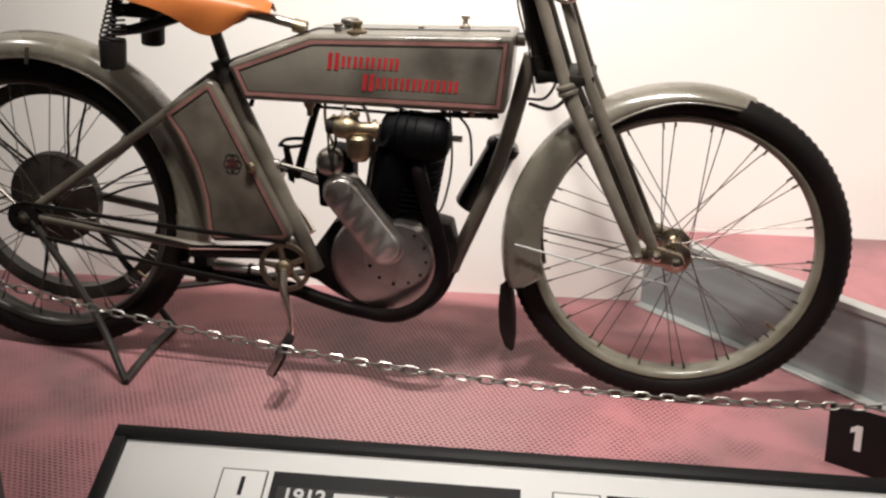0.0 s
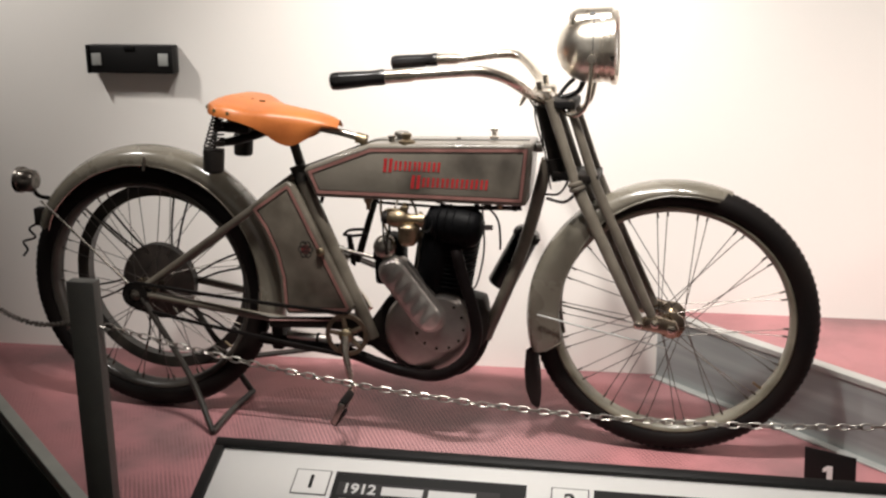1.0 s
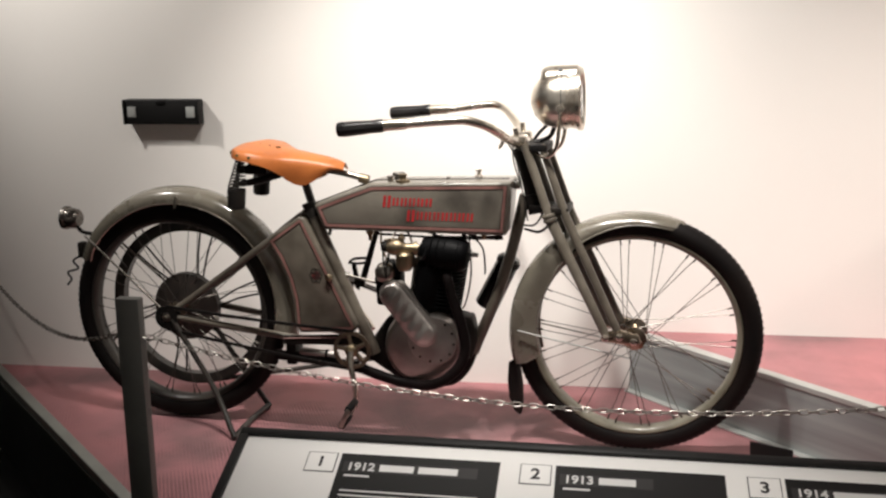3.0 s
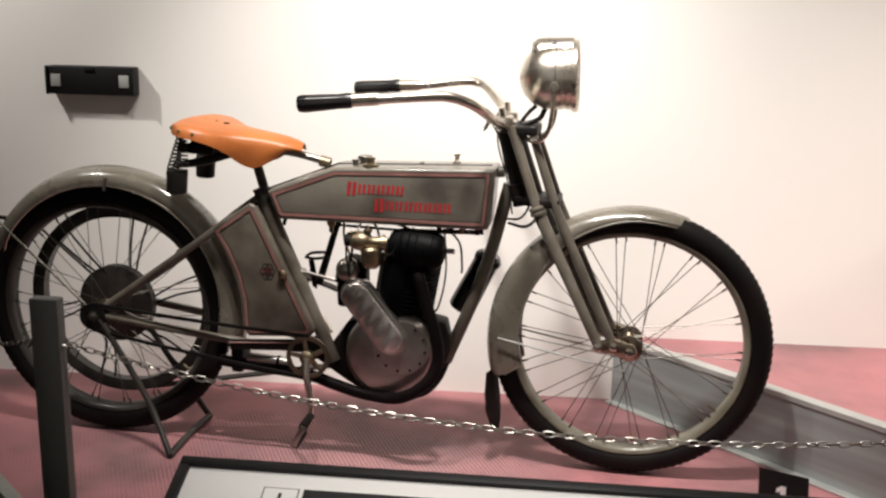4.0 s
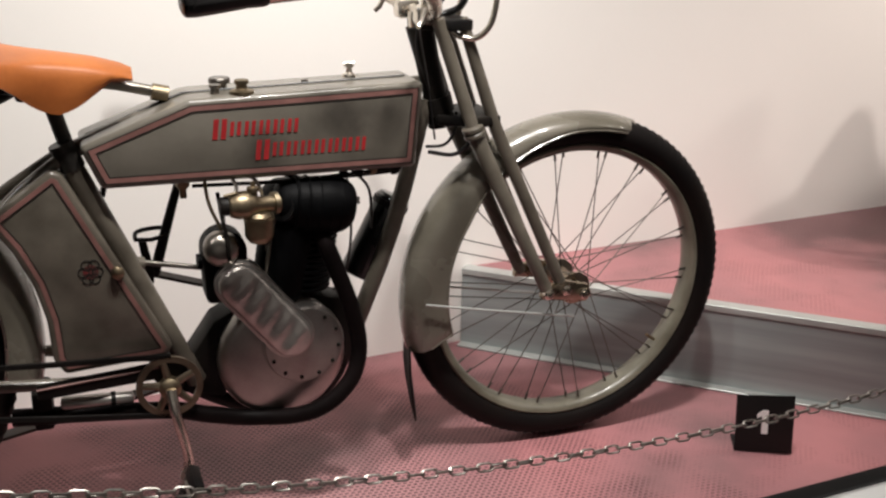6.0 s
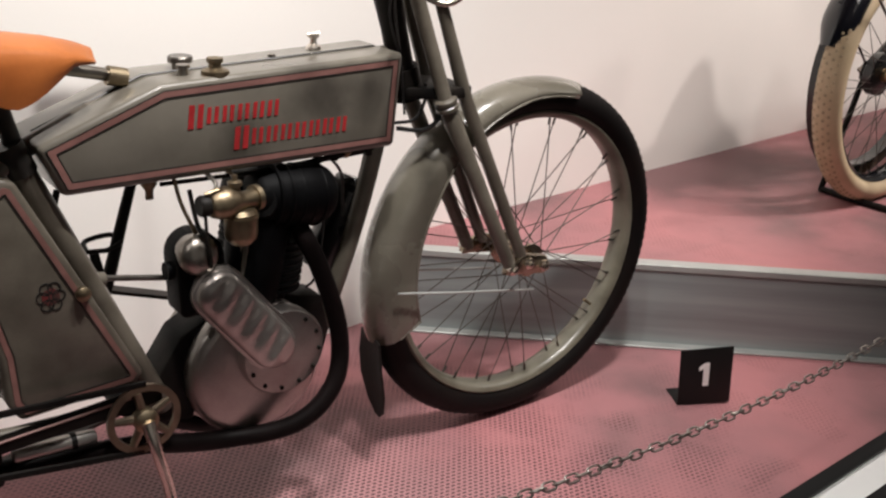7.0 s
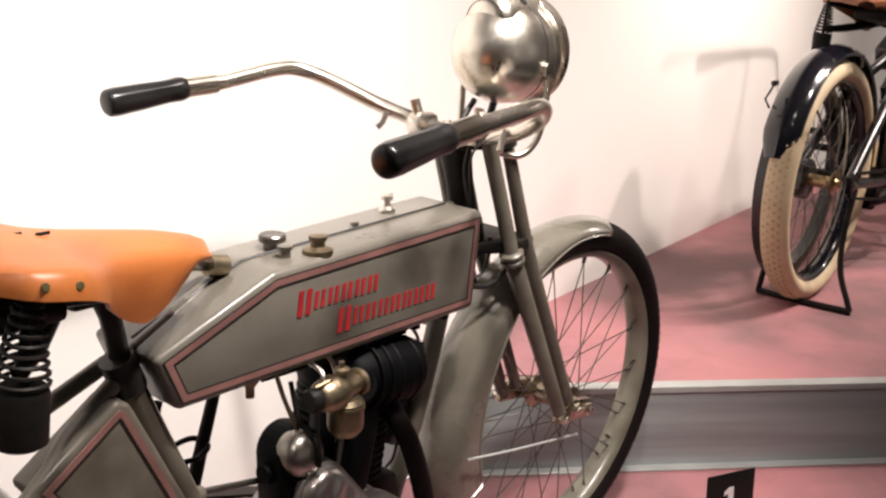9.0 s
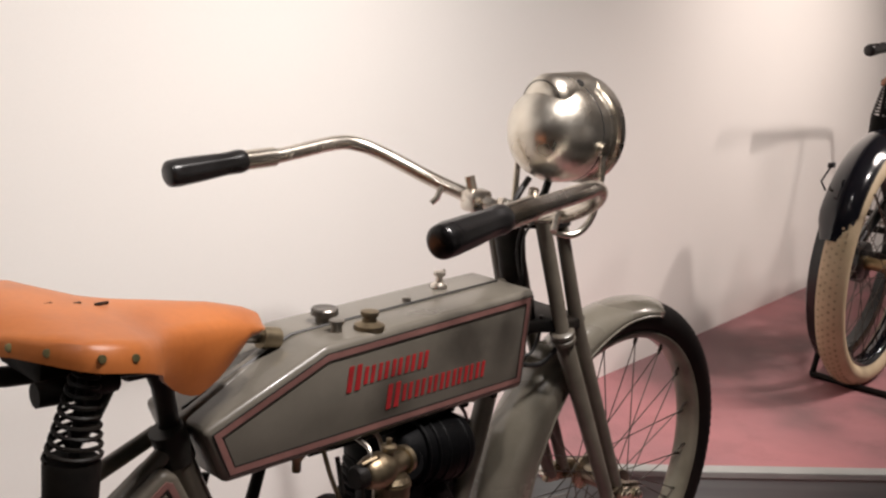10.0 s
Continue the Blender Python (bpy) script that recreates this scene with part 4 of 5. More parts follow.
    chest = part("valve_box", tube([(0.078, -0.052, 0.592), (0.086, -0.052, 0.591), (0.115, -0.053, 0.588), (0.165, -0.054, 0.582), (0.2, -0.055, 0.577), (0.216, -0.055, 0.574), (0.223, -0.055, 0.573)], [0.022, 0.037, 0.046, 0.051, 0.048, 0.036, 0.012], 26, 3), SOOT, cyl, "black rounded valve box")
    for x in (0.112, 0.132, 0.152, 0.172, 0.19):
        part("fin", lathe([(0.04, -0.0022), (0.0505, -0.002), (0.0515, 0), (0.0505, 0.002), (0.04, 0.0022)], (x, -0.0535, 0.5885 - 0.14 * (x - 0.112)), (1, 0, -0.13), 28), SOOT, chest)
    part("pushrod_tube", tube([(0.05, -0.065, 0.4), (0.075, -0.07, 0.58)], 0.006, 10), STEEL, cyl)
    part("plug", tube([o + ax * 0.17 + Vector((0.062, -0.02, 0)), o + ax * 0.172 + Vector((0.10, -0.026, 0))], 0.007, 10), INK, cyl, "white porcelain spark plug")
    # carburettor
    carb = part("carburettor", tube([(-0.01, -0.1, 0.606), (-0.006, -0.1, 0.606), (0.006, -0.1, 0.606), (0.02, -0.1, 0.606), (0.034, -0.099, 0.605), (0.046, -0.098, 0.604), (0.078, -0.088, 0.602)], [0.012, 0.019, 0.0235, 0.0245, 0.02, 0.0135, 0.0145], 20, 3), BRASS, bike, "worn brass carburettor")
    part("float_bowl", lathe([(0.0, 0), (0.017, 0.002), (0.0235, 0.01), (0.025, 0.016), (0.025, 0.05), (0.02, 0.056), (0, 0.058)], (0.042, -0.1, 0.537), (0, 0, 1), 26), style["bowl"], carb, "copper coloured float bowl")
    part("bowl_band", lathe([(0.0265, 0), (0.0265, 0.005)], (0.042, -0.1, 0.578), (0, 0, 1), 26), BRASS, carb)
    part("needle", lathe([(0.008, 0), (0.007, 0.01), (0.011, 0.012), (0.011, 0.018), (0.004, 0.02), (0.004, 0.028), (0, 0.029)], (0.034, -0.1, 0.618), (0, 0, 1), 12), BRASS, carb)
    part("intake_flange", lathe([(0.02, -0.004), (0.02, 0.004)], (0.072, -0.09, 0.602), (1, 0.2, 0), 18), BRASS, carb)
    part("choke_arm", tube([(-0.016, -0.104, 0.625), (0.004, -0.108, 0.63), (0.02, -0.104, 0.622)], 0.003, 6), BRASS, carb)
    part("air_tube", tube([(-0.008, -0.1, 0.606), (-0.02, -0.1, 0.606), (-0.024, -0.1, 0.606)], [0.0155, 0.0165, 0.014], 16), IRON, carb, "black air inlet cap")
    part("throttle_rod", tube([(-0.02, -0.112, 0.615), (-0.018, -0.112, 0.56), (-0.012, -0.112, 0.52)], 0.0025, 6), IRON, carb)
    for k, pts in enumerate((((-0.04, -0.05, 0.645), (-0.035, -0.066, 0.6), (-0.012, -0.07, 0.54), (-0.008, -0.06, 0.5)),
                             ((0.03, -0.05, 0.645), (0.05, -0.064, 0.63), (0.062, -0.066, 0.56), (0.055, -0.06, 0.45)),
                             ((0.005, -0.055, 0.645), (0.008, -0.09, 0.635), (0.0, -0.1, 0.615)))):
        part("fuel_pipe", tube(pts, 0.0032, 8, 5), (BRASS, STEEL, STEEL)[k], bike)
    part("tank_tap", lathe([(0.012, 0), (0.012, -0.012), (0.006, -0.02), (0.006, -0.034), (0, -0.035)], (-0.075, -0.045, 0.645), (0, 0, 1), 12), BRASS, bike)
    part("tank_tap", lathe([(0.009, 0), (0.009, -0.012), (0.004, -0.02), (0, -0.021)], (0.262, -0.04, 0.645), (0, 0, 1), 12), BRASS, bike)
    # exhaust and muffler
    part("exhaust_pipe", tube([(0.15, -0.06, 0.55), (0.166, -0.086, 0.505), (0.18, -0.098, 0.464), (0.206, -0.1, 0.385), (0.2165, -0.1, 0.318), (0.203, -0.11, 0.267), (0.168, -0.115, 0.228), (0.127, -0.108, 0.203), (0.085, -0.088, 0.189), (0.045, -0.07, 0.185), (0.0, -0.064, 0.189), (-0.06, -0.07, 0.208), (-0.125, -0.072, 0.228), (-0.25, -0.055, 0.235), (-0.385, -0.04, 0.24)], 0.0155, 16, 5), RUST, bike, "dark curved exhaust pipe")
    part("cradle_tube", tube([(0.228, 0, 0.292), (0.196, 0, 0.216), (0.145, 0, 0.174), (0.053, 0, 0.175), (-0.02, 0, 0.198), (-0.12, 0, 0.262)], 0.0135, 12, 5), IRON, bike)
    part("engine_plate", prism([(0.15, 0.4), (0.222, 0.385), (0.238, 0.315), (0.222, 0.262), (0.17, 0.24)], -0.03, 0.03, bevel=0.006), IRON, bike)
    part("frame_bracket", block((0.034, 0.07, 0.075), (-0.335, -0.02, 0.25), 0.008), IRON, bike, "black bracket before the rear wheel")
    muf = part("muffler", lathe([(0.0, -0.003), (0.010, 0), (0.0125, 0.006), (0.0125, 0.115), (0.010, 0.12), (0, 0.122)], (-0.185, -0.05, 0.252), (-1, 0, 0.06), 26), ALUM, bike, "silver cylindrical muffler")
    part("muffler_band", lathe([(0.014, 0.0), (0.014, 0.008)], (-0.215, -0.05, 0.254), (-1, 0, 0.06), 26), IRON, muf)
    # crank, sprocket, chain, pedals
    spr = part("sprocket", lathe([(0.046, -0.003), (0.057, -0.003), (0.057, 0.003), (0.046, 0.003), (0.046, -0.003)], (-0.125, -0.098, 0.288), (0, 1, 0), 40), style["sprocket"], bike, "pierced steel chainwheel")
    for k in range(5):
        a = 2 * math.pi * k / 5 + 0.5
        part("sprocket_arm", tube([(-0.125, -0.098, 0.288), (-0.125 + 0.046 * math.cos(a), -0.098, 0.288 + 0.046 * math.sin(a))], [0.0085, 0.006], 8), style["sprocket"], spr)
    part("crank_boss", lathe([(0.019, 0), (0.019, 0.016), (0.012, 0.022), (0, 0.023)], (-0.125, -0.094, 0.288), (0, -1, 0), 20), BRASS, spr)
    for s, pts in ((-1, [(-0.125, -0.112, 0.288), (-0.12, -0.128, 0.245), (-0.105, -0.135, 0.165), (-0.112, -0.138, 0.125)]), (1, [(-0.125, 0.112, 0.288), (-0.15, 0.128, 0.318), (-0.2, 0.135, 0.375), (-0.225, 0.138, 0.395)])):
        part("crank_arm", tube(pts, [0.011, 0.009, 0.0085, 0.0105], 12, 4), NICKEL, bike, "plated pedal crank")
        x, _, z = pts[-1]
        ped = part("pedal", tube([(x, s * 0.138, z), (x, s * 0.23, z)], 0.006, 10), STEEL, bike, "worn pedal with rubber blocks")
        for dz in (-0.024, 0.024):
            part("pedal_block", block((0.02, 0.075, 0.022), (0, 0, 0), 0.005, Matrix.Rotation(radians(25), 4, "Y")), RUBBER, ped, at=Matrix.Translation((x + dz * 0.42, s * 0.19, z + dz)))
        for yy in (0.15, 0.229):
            part("pedal_plate", block((0.014, 0.004, 0.062), (0, 0, 0), 0.0015, Matrix.Rotation(radians(25), 4, "Y")), STEEL, ped, at=Matrix.Translation((x, s * yy, z)))
    # pedal chain: two strands of small links
    chain_part = part("rear_sprocket", lathe([(0.018, -0.003), (0.036, -0.003), (0.036, 0.003), (0.018, 0.003), (0.018, -0.003)], (-WB, -0.098, WR), (0, 1, 0), 28), IRON, bike)
    lm = mesh_of("chain_link", block((0.0168, 0.006, 0.0085), (0, 0, 0), 0), IRON, False)
    for a, b in (((-0.12, 0.345), (-0.715, 0.391)), ((-0.13, 0.232), (-0.72, 0.32))):
        a, b = Vector(a), Vector(b)
        n = 38
        for k in range(n):
            q = a + (b - a) * (k + 0.5) / n
            o2 = new("chain_link", lm)
            o2.parent = chain_part
            o2.matrix_local = Matrix.Translation((q.x, -0.098, q.y - 0.004 * math.sin(math.pi * k / n))) @ Matrix.Rotation(math.atan2(-(b - a).y, (b - a).x), 4, "Y")
    # toolbox behind the seat tube
    box_poly = [(-0.266, 0.674), (-0.112, 0.352), (-0.126, 0.335), (-0.292, 0.325)]
    for a in (-3, 8, 18, 28, 38):
        box_poly.append(arc((-0.69, 0.372), 0.382, a))
    box_poly.append((-0.283, 0.682))
    box = part("toolbox", prism(box_poly, -0.077, -0.028, bevel=0.007, seg=3), frame_mat, bike, "flat grey toolbox following the mudguard")
    if first:
        part("pinstripe", band(box_poly, 0.010, 0.0175, -0.0782, -0.0765), STRIPE, box, "faded red pinstripe", smooth=False)
        part("pinstripe", band(box_poly, 0.0185, 0.0198, -0.0782, -0.0765), LINE, box, "thin black line", smooth=False)
        for k in range(6):
            a = k * math.pi / 3
            part("emblem", lathe([(0.0075, 0), (0.0095, 0), (0.0095, 0.001), (0.0075, 0.001), (0.0075, 0)], (-0.236 + 0.011 * math.cos(a), -0.0770, 0.505 + 0.014 * math.sin(a)), (0, -1, 0), 16), LINE, box, smooth=False)
        part("emblem", lathe([(0.0125, 0), (0.0125, 0.0008), (0, 0.0008)], (-0.236, -0.0770, 0.505), (0, -1, 0), 16), EMBLEMRED, box, "faded red emblem")
    part("box_knob", lathe([(0.008, 0), (0.011, 0.004), (0.011, 0.01), (0.006, 0.014), (0, 0.0145)], (-0.194, -0.077, 0.502), (0, -1, 0), 18), BRASS, box, "round brass knob")
    guard = part("chain_guard", prism([(-0.34, 0.318), (-0.13, 0.334), (-0.092, 0.325), (-0.092, 0.306), (-0.13, 0.302), (-0.34, 0.29)], -0.092, -0.086, bevel=0.002), IRON, bike, "narrow dark chain guard")
    if first:
        part("pinstripe", tube([(-0.34, -0.0925, 0.31), (-0.14, -0.0925, 0.324)], 0.0022, 6), STRIPE, guard)
    # canister on the down tube, rods, levers, cables
    can = part("canister", lathe([(0.0, 0), (0.032, 0.002), (0.036, 0.008), (0.033, 0.165), (0.027, 0.172), (0, 0.174)], (0.252, 0.036, 0.405), (0.44, 0, 0.9), 24), BLACK, bike, "black cylindrical canister on the down tube")
    part("canister_band", lathe([(0.036, 0), (0.036, 0.012)], (0.317, 0.036, 0.538), (0.44, 0, 0.9), 24), IRON, can)
    part("cross_rod", tube([(-0.165, -0.03, 0.5), (-0.02, -0.03, 0.47)], 0.0048, 10), DARKSTEEL, bike, "steel rod to the magneto")
    part("rod_lug", tube([(-0.172, -0.04, 0.502), (-0.148, -0.035, 0.497)], 0.011, 12), frame_mat, bike)
    lever = part("belt_lever", tube([(-0.066, 0.02, 0.64), (-0.08, 0.02, 0.607), (-0.118, 0.02, 0.485), (-0.128, 0.02, 0.452)], [0.0075, 0.008, 0.010, 0.0085], 10, 4), IRON, bike, "black hand lever")
    part("lever_loop", tube([(-0.158, 0.0, 0.529), (-0.15, 0.03, 0.534), (-0.11, 0.035, 0.536), (-0.102, 0.01, 0.531), (-0.13, -0.005, 0.528)], 0.004, 8, 4, closed=True), IRON, lever)
    part("lever_plate", prism([(-0.152, 0.522), (-0.138, 0.522), (-0.128, 0.468), (-0.13, 0.442), (-0.142, 0.45)], 0.004, 0.012, bevel=0.002), IRON, lever)
    part("control_rod", tube([(-0.06, -0.05, 0.632), (0.1, -0.052, 0.628), (0.315, -0.04, 0.634)], 0.0035, 8), IRON, bike)
    part("control_rod", tube([(0.09, -0.02, 0.636), (0.16, -0.03, 0.622), (0.315, -0.03, 0.626)], 0.003, 8, 3), IRON, bike)
    for x in (0.205, 0.235, 0.3):
        part("rod_clip", block((0.012, 0.014, 0.018), (x, -0.045, 0.634), 0.002), IRON, bike)
    for k, pts in enumerate((((0.22, -0.04, 0.64), (0.255, -0.035, 0.6), (0.262, -0.03, 0.545), (0.262, -0.03, 0.52)),
                             ((0.215, -0.03, 0.64), (0.222, -0.035, 0.52), (0.205, -0.04, 0.43), (0.185, -0.04, 0.41)),
                             ((0.375, -0.02, 0.655), (0.42, -0.04, 0.652), (0.448, -0.05, 0.68), (0.44, -0.05, 0.71)),
                             ((0.37, -0.02, 0.665), (0.405, -0.03, 0.67), (0.425, -0.03, 0.70), (0.425, -0.03, 0.73)),
                             ((0.325, -0.10, 0.925), (0.348, -0.045, 0.87), (0.366, -0.036, 0.79), (0.385, -0.028, 0.68)),
                             ((0.345, -0.05, 0.91), (0.345, -0.035, 0.85), (0.37, -0.035, 0.77)))):
        part("cable", tube(pts, (0.0028, 0.0024, 0.004, 0.003, 0.002, 0.002)[k], 7, 6), CABLE, bike)
    # drive belt on the far side
    bp = []
    for k in range(25):
        a = radians(82 + 196 * k / 24)
        bp.append((-WB + 0.272 * math.cos(a), WR + 0.272 * math.sin(a)))
    for k in range(15):
        a = radians(-82 + 164 * k / 14)
        bp.append((0.083 + 0.062 * math.cos(a), 0.30 + 0.062 * math.sin(a)))
    if first:
        part("drive_belt", band(bp, 0.0, 0.006, 0.072, 0.102), BELT, bike, "flat leather drive belt")
    part("engine_pulley", lathe([(0.0, 0.07), (0.055, 0.07), (0.055, 0.105), (0, 0.105)], (0.083, 0, 0.30), (0, 1, 0), 28), IRON, bike)
    # head lamp
    if first:
        c = Vector((0.466, 0, 1.02))
        lamp = part("headlamp", lathe([(0, -0.079), (0.02, -0.0765), (0.045, -0.066), (0.067, -0.045), (0.079, -0.018), (0.0815, 0.006), (0.0815, 0.028), (0.079, 0.03), (0.079, 0.036), (0.0815, 0.038), (0.0815, 0.05), (0.087, 0.052), (0.088, 0.062), (0.083, 0.066),
                                       (0.079, 0.064), (0.074, 0.05), (0.04, 0.0), (0.0, -0.02)], c, (1, 0, 0.03), 48), LAMPNICKEL, bike, "round worn nickel headlamp")
        part("lens", lathe([(0.078, 0.055), (0.06, 0.06), (0.03, 0.064), (0, 0.065), (0, 0.061), (0.03, 0.06), (0.06, 0.056), (0.078, 0.051)], c, (1, 0, 0.03), 40), GLASS, lamp, "clear lamp lens")
        part("lamp_hood", lathe([(0, -0.052), (0.026, -0.0515), (0.037, -0.048), (0.0435, -0.041), (0.0475, -0.031), (0.0478, 0.05), (0, 0.05)], (0.468, 0, 1.0655), (1, 0, 0.03), 36), LAMPNICKEL, lamp, "raised vent hood")
        part("hood_seam", lathe([(0.0372, -0.0485), (0.0383, -0.0478), (0.0378, -0.047), (0.0365, -0.0478), (0.0372, -0.0485)], (0.468, 0, 1.0655), (1, 0, 0.03), 36), LINE, lamp, "dark seam round the hood")
        part("body_seam", lathe([(0.0805, 0.0115), (0.0822, 0.0125), (0.0822, 0.0137), (0.0805, 0.0147), (0.0805, 0.0115)], c, (1, 0, 0.03), 48), LINE, lamp, "dark seam round the lamp body")
        part("vent_hole", lathe([(0.007, 0), (0.007, 0.002), (0, 0.002)], (0.472, -0.0325, 1.099), (0, -0.7, 0.7), 14), LINE, lamp)
        part("lamp_neck", tube([(0.455, 0, 0.945), (0.44, 0, 0.915), (0.40, 0, 0.9)], 0.0065, 10, 3), BLACK, lamp)
        for s in (-1, 1):
            part("lamp_bracket", tube([(0.478, s * 0.083, 1.0), (0.476, s * 0.085, 0.95), (0.468, s * 0.08, 0.895), (0.445, s * 0.068, 0.868), (0.415, s * 0.05, 0.872), (0.395, s * 0.04, 0.895)], 0.0055, 10, 5), NICKEL, lamp, "bent plated lamp bracket")
            part("bracket_lug", lathe([(0.011, -0.006), (0.011, 0.006), (0, 0.007)], (0.478, s * 0.082, 1.0), (0, s, 0), 14), NICKEL, lamp)
        part("lamp_cable", tube([(0.43, 0.02, 0.945), (0.41, 0.02, 0.925), (0.395, 0.02, 0.9), (0.405, 0.02, 0.875)], 0.005, 8, 5), CABLE, lamp)
        # tail lamp and the hanging wire
        tail = part("tail_lamp", lathe([(0, 0), (0.022, 0.002), (0.031, 0.012), (0.033, 0.04), (0.037, 0.043), (0.037, 0.054), (0, 0.056)], (-1.04, -0.005, 0.634), (-1, 0, 0.08), 28), DARKSTEEL, bike, "small dull steel tail lamp")
        part("tail_glass", lathe([(0.03, 0.053), (0.02, 0.063), (0, 0.066)], (-1.04, -0.005, 0.634), (-1, 0, 0.08), 20), RED, tail, "red tail glass")
        part("tail_bracket", tube([(-1.06, 0, 0.615), (-1.04, 0, 0.592), (-1.0, 0, 0.588)], 0.006, 8, 3), IRON, tail)
        part("tail_wire", tube([(-1.04, 0.0, 0.52), (-1.075, -0.01, 0.5), (-1.06, -0.01, 0.475), (-1.095, -0.015, 0.462), (-1.085, -0.015, 0.44), (-1.1, -0.015, 0.42)], 0.0035, 7, 6), CABLE, bike, "curled loose wire at the mudguard end")
        part("tail_clip", block((0.02, 0.03, 0.05), (-1.045, 0, 0.535), 0.004), IRON, bike)
    if not first:
        part("tail_hook", block((0.03, 0.012, 0.014), (-1.0, 0.062, 0.655), 0.003), BLACK, bike, "small black bracket on the mudguard")
        part("tail_hook", tube([(-1.005, 0.062, 0.65), (-1.045, 0.066, 0.615), (-1.02, 0.062, 0.59)], 0.003, 8), BLACK, bike)
    return bike


STYLE_A = dict(first=True, drum_r=0.108, rear_rim=DARKRIM, tank=TANKPAINT, stay_r=0.0105, paint=PAINT, frame=PAINT_DULL, fork=PAINT_DULL, head=IRON, tyre=RUBBER, rim=RIM, hub=HUBBRONZE, ring=DARKRIM, ring_r=0.27, ring_y=0.0, seat_dx=0.0, bar_dx=0.0, half=0.044, fender_y=0.0, skirt=1.0, tail_a=158, drum=DRUMBROWN, edge=NICKEL, leather=LEATHER,
               stand=DARKENAMEL, stand_x=-0.485, case=ALUM, bowl=BRASS, sprocket=BRONZE, rocker=HUBBRONZE,
               tank_label="grey enamelled fuel tank with red marks and pinstripes", seat_label="bright tan leather saddle")
STYLE_B = dict(first=False, drum_r=0.06, rear_rim=BLACKGLOSS, tank=BLACKGLOSS, stay_r=0.016, paint=BLACKGLOSS, frame=BLACK, fork=BLACK, head=BLACK, tyre=CREAM, rim=BLACKGLOSS, hub=BRIGHTBRASS, ring=BLACK, ring_r=0.32, ring_y=-0.045, seat_dx=-0.2, bar_dx=-0.27, half=0.046, fender_y=0.02, skirt=0.4, tail_a=166, drum=BLACK, edge=BLACK, leather=BROWN,
               stand=IRON, stand_x=-0.80, case=BRIGHTBRASS, bowl=BRIGHTBRASS, sprocket=BRIGHTBRASS, rocker=BLACK,
               tank_label="black enamelled fuel tank", seat_label="brown leather saddle")
motorcycle(Matrix.Identity(4), STYLE_A, "antique grey motorcycle with tan saddle on a rear stand")
motorcycle(pose(2.135 + WB * math.cos(radians(2)), 0.092 + WB * math.sin(radians(2)), STEP_H, 0, 0, 2), STYLE_B, "antique black motorcycle with cream tyres on the raised stage")

# ---------------------------------------------------------------- number card, posts and chains
card = thing("number_card", "black folded card with a white number one on the mat", "card", pose(1.0675, -0.2175, 0.002, 0, -3.5, -28.5))
part("front_panel", block((0.118, 0.003, 0.134), (0, 0, 0.067), 0.0008), SIGNBLACK, card)
part("foot", block((0.118, 0.07, 0.003), (0, 0.036, 0.0015), 0.0008), SIGNBLACK, card)
part("digit", prism([(-0.006, 0.045), (0.007, 0.045), (0.007, 0.100), (-0.004, 0.100), (-0.0155, 0.091), (-0.0155, 0.081), (-0.006, 0.0865)], -0.0026, -0.0013), WHITE, card, "white painted number one", smooth=False)


def post(x, y, label, wide=0.06):
    p = thing("barrier_post", label, "post", pose(x, y, FLOOR_Z, 0, 0, 3), group="barrier posts")
    part("upright", block((wide, 0.03, 0.597 - FLOOR_Z), (0, 0, (0.597 - FLOOR_Z) / 2), 0.003), POSTGREY, p)
    part("chain_hook", tube([(-0.045, 0, 0.81), (-0.03, -0.004, 0.82), (0.03, -0.004, 0.82), (0.045, 0, 0.81)], 0.003, 8, 3), CHAINSTEEL, p)
    part("base_plate", block((0.14, 0.1, 0.008), (0, 0, 0.004), 0.002), POSTGREY, p)
    return p


POST_A, POST_B = (-0.482, -0.7085), (1.70, -0.6438)
POST_C = (-1.697, 0.298)
post(*POST_C, "narrow grey steel barrier post against the wall end", 0.042)
post(*POST_A, "grey flat steel barrier post at the stage corner")
post(*POST_B, "grey flat steel barrier post before the raised stage")


def link_mesh(material):
    a, b, w = 0.0066, 0.0051, 0.00165
    path = []
    for k in range(5):
        t = -math.pi / 2 + math.pi * k / 4
        path.append((a + b * math.cos(t), b * math.sin(t), 0))
    for k in range(5):
        t = math.pi / 2 + math.pi * k / 4
        path.append((-a + b * math.cos(t), b * math.sin(t), 0))
    return mesh_of("link", tube(path, w, 6, closed=True), material)


LINK, DULL_LINK = link_mesh(CHAINSTEEL), link_mesh(DULLCHAIN)


def hang(name, a, b, low_at, low_z, label, link):
    """A chain of links that hangs from a to b with its lowest point at the given share of the way."""
    a, b = Vector(a), Vector(b)
    ob = thing(name, label, "chain", Matrix.Translation(a))
    def at(s):
        p = a + (b - a) * s
        if s < low_at:
            p.z = low_z + (a.z - low_z) * ((low_at - s) / low_at) ** 2
        else:
            p.z = low_z + (b.z - low_z) * ((s - low_at) / (1 - low_at)) ** 2
        return p
    fine = [at(i / 2000) for i in range(2001)]
    step, run, k = 0.0195, 0.0, 0
    for p, q in zip(fine, fine[1:]):
        run += (q - p).length
        if run >= step * (k + 0.5):
            d = (q - p).normalized()
            side = Vector((0, 0, 1)).cross(d).normalized()
            up = d.cross(side)
            m = Matrix((d, side, up)).transposed().to_4x4()
            roll = 45 + 90 * (k % 2) + random.uniform(-14, 14)
            o = new("link", link)
            o.parent = ob
            o.matrix_local = Matrix.Translation(p - a) @ m @ Matrix.Rotation(radians(roll), 4, "X")
            k += 1
    return ob


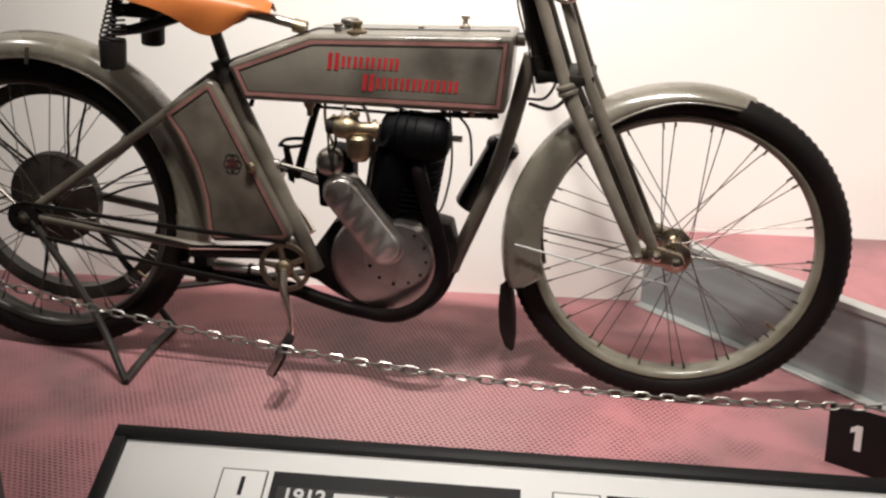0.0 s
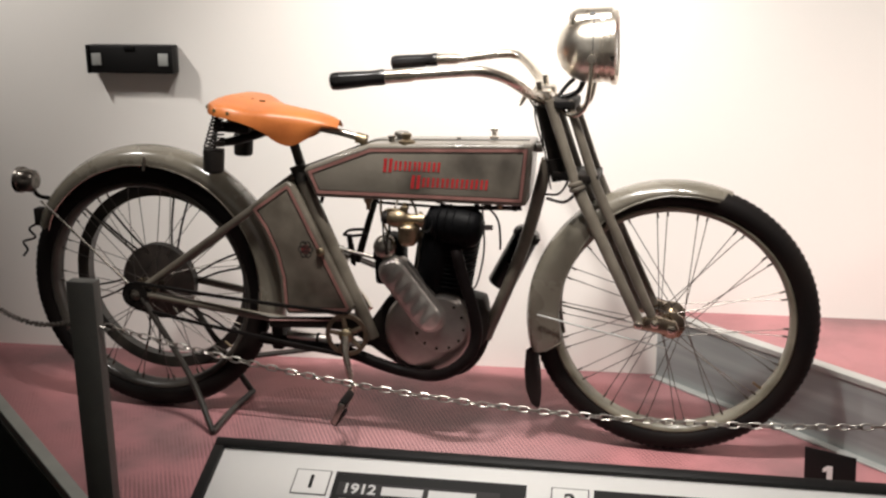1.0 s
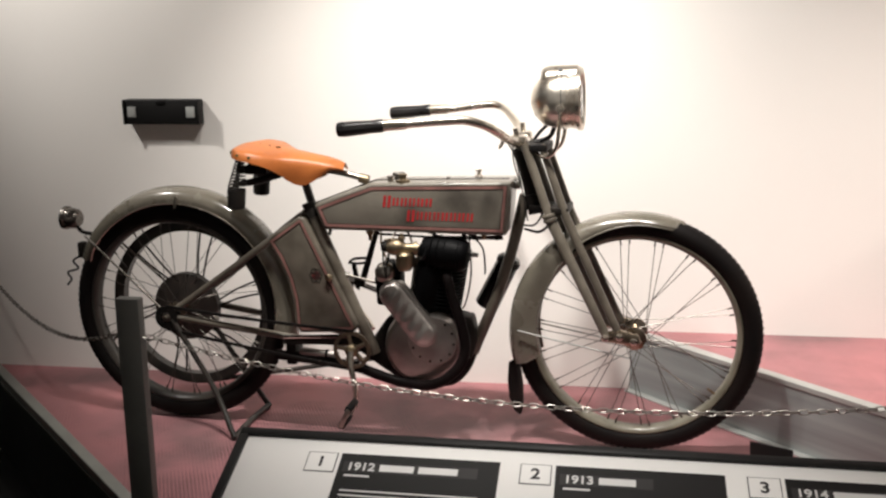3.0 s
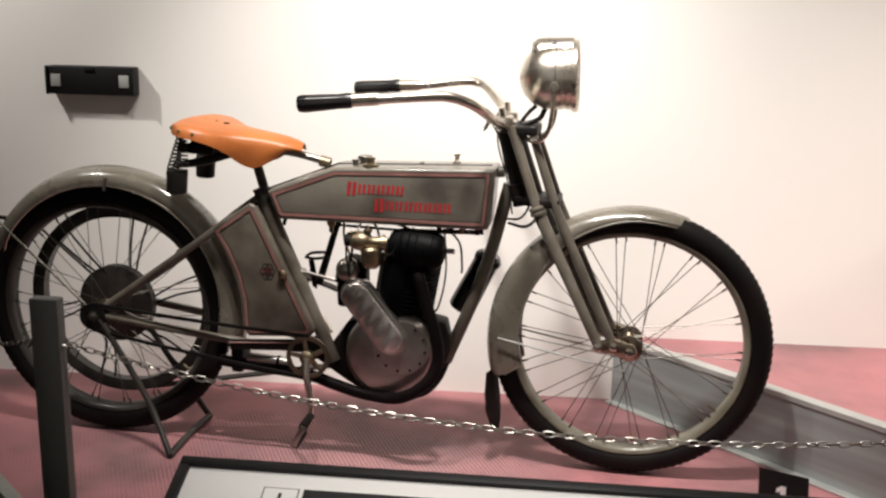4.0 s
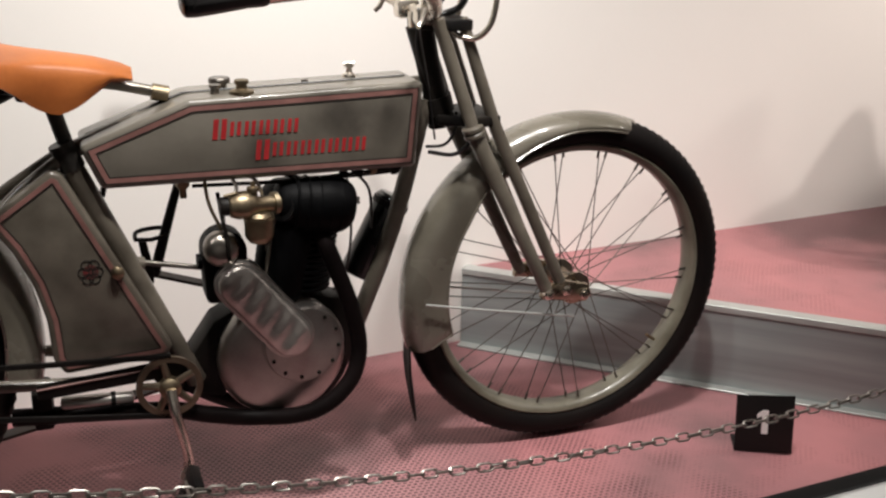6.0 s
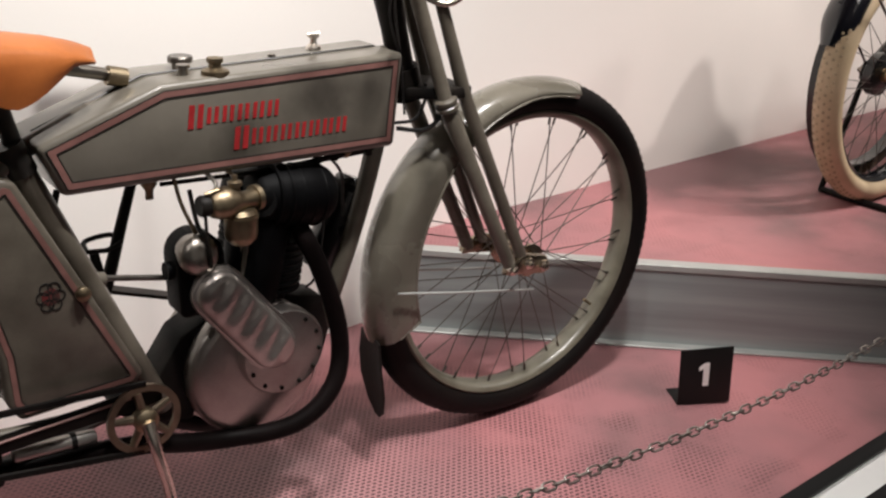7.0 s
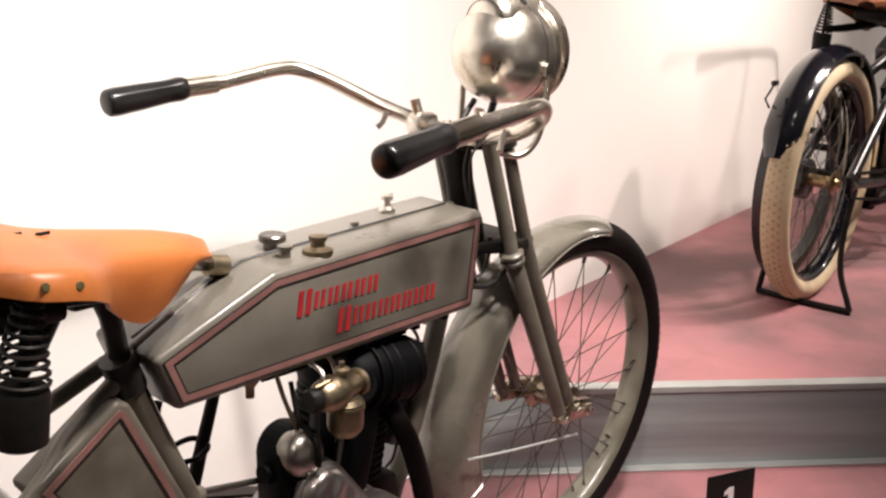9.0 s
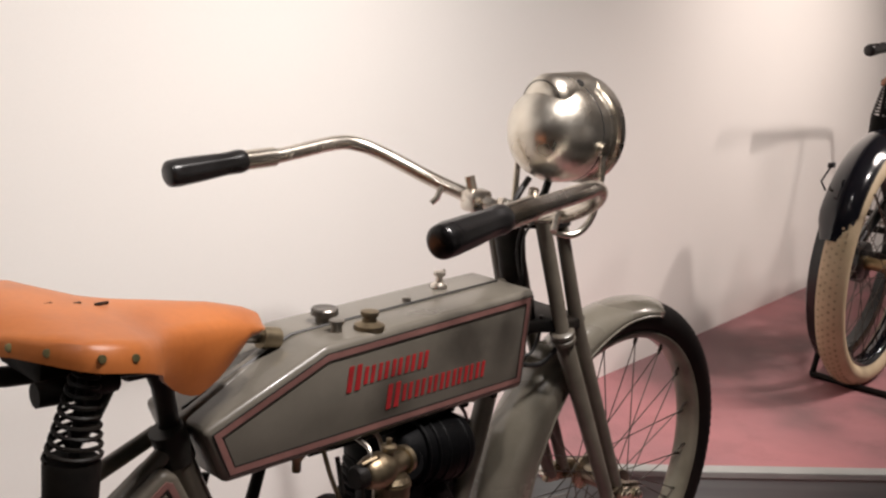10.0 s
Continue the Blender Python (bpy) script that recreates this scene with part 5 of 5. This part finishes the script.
hang("barrier_chain", (POST_A[0] + 0.04, POST_A[1] + 0.001, 0.502), (POST_B[0] - 0.04, POST_B[1], 0.5), 0.5, 0.382, "bright zinc barrier chain hanging before the stage", LINK)
hang("barrier_chain", (POST_A[0] - 0.04, POST_A[1] + 0.02, 0.5), (POST_C[0] + 0.03, POST_C[1] - 0.02, 0.452), 0.52, 0.355, "dull barrier chain between the end posts", DULL_LINK)

# wall bracket above the rear wheel
wa = math.degrees(math.atan(SLOPE))
px = -0.923
plate = thing("wall_bracket", "black rectangular wall bracket with two pale squares", "wall fixture", pose(px, wall_y(px), 0.94, 0, 0, wa))
part("body", block((0.27, 0.045, 0.084), (0, -0.0245, 0), 0.006), SIGNBLACK, plate)
for s in (-1, 1):
    part("pad", block((0.03, 0.004, 0.036), (s * 0.104, -0.0485, 0.0), 0.001), TRIM, plate, "pale square pad")
    part("end_lip", block((0.008, 0.008, 0.084), (s * 0.131, -0.049, 0), 0.002), SIGNBLACK, plate)
part("centre_clip", block((0.03, 0.006, 0.012), (0, -0.049, 0.034), 0.001), SIGNBLACK, plate)

# ---------------------------------------------------------------- information board
TILT_B = 20
board = thing("information_board", "tilted white information board with black frame and panels", "sign", pose(-0.143, -0.845, 0.345, TILT_B, 0, 3.4))
BW, BH = 1.86, 0.40
part("panel", block((BW, BH, 0.012), (BW / 2, -BH / 2, -0.009), 0.001), WHITE, board, "white printed panel")
for nm, size, at in (("frame_bar", (BW, 0.02, 0.026), (BW / 2, -0.01, -0.006)), ("frame_bar", (BW, 0.02, 0.026), (BW / 2, -BH + 0.01, -0.006)),
                     ("frame_bar", (0.02, BH - 0.04, 0.026), (0.01, -BH / 2, -0.006)), ("frame_bar", (0.02, BH - 0.04, 0.026), (BW - 0.01, -BH / 2, -0.006))):
    part(nm, block(size, at, 0.002), SIGNBLACK, board, "black frame bar")
for k in range(4):
    x0 = 0.170 + 0.462 * k
    nb = part("number_box", block((0.066, 0.058, 0.0012), (x0 + 0.034, -0.086, -0.0026), 0), SIGNBLACK, board, smooth=False)
    part("box_face", block((0.062, 0.054, 0.0012), (x0 + 0.034, -0.086, -0.0020), 0), WHITE, nb, smooth=False)
    if k < 3:
        lettering("digit", str(k + 1), 0.042, pose(x0 + 0.034, -0.087, -0.0010), SIGNBLACK, nb, 0.0003)
    w = 0.345
    pan = part("text_panel", block((w, 0.27, 0.0012), (x0 + 0.075 + w / 2, -0.086 + 0.029 - 0.135, -0.0024), 0), SIGNBLACK, board, "black text panel", smooth=False)
    tx = x0 + 0.075
    if k < 3:
        lettering("year", ("1912", "1913", "1914")[k], 0.031, pose(tx + 0.049, -0.096, -0.0014), INK, pan, 0.0003)
    part("title_band", block((0.29 if k == 0 else 0.19, 0.03, 0.0005), (tx + (0.155 if k == 0 else 0.105), -0.096, -0.0018), 0), TITLEGREY, pan, "dark grey title band", smooth=False)
    bx = tx + 0.09 if k < 3 else tx + 0.02
    for i, wl in enumerate(((0.074, 0.084) if k == 0 else (0.075,) if k == 1 else (0.1,))):
        part("text_bar", block((wl, 0.019, 0.0006), (bx + wl / 2, -0.096, -0.0014), 0), INK, pan, smooth=False)
        bx += wl + 0.01
    part("text_bar", block((0.055, 0.005, 0.0006), (tx + 0.045, -0.122, -0.0014), 0), INK, pan, smooth=False)
    for i in range(9):
        wl = (0.29, 0.31, 0.285, 0.3, 0.27, 0.305, 0.29, 0.3, 0.16)[i]
        part("text_bar", block((wl, 0.0038, 0.0006), (tx + 0.018 + wl / 2, -0.165 - 0.0135 * i, -0.0014), 0), INK, pan, smooth=False)
for x in (0.25, BW - 0.25):
    part("support", block((0.05, 0.05, 0.55), (0, 0, 0), 0.003), POSTGREY, board, "grey board leg", at=Matrix.Translation((x, -0.2, -0.02)) @ Matrix.Rotation(radians(-TILT_B), 4, "X") @ Matrix.Translation((0, 0, -0.295)))
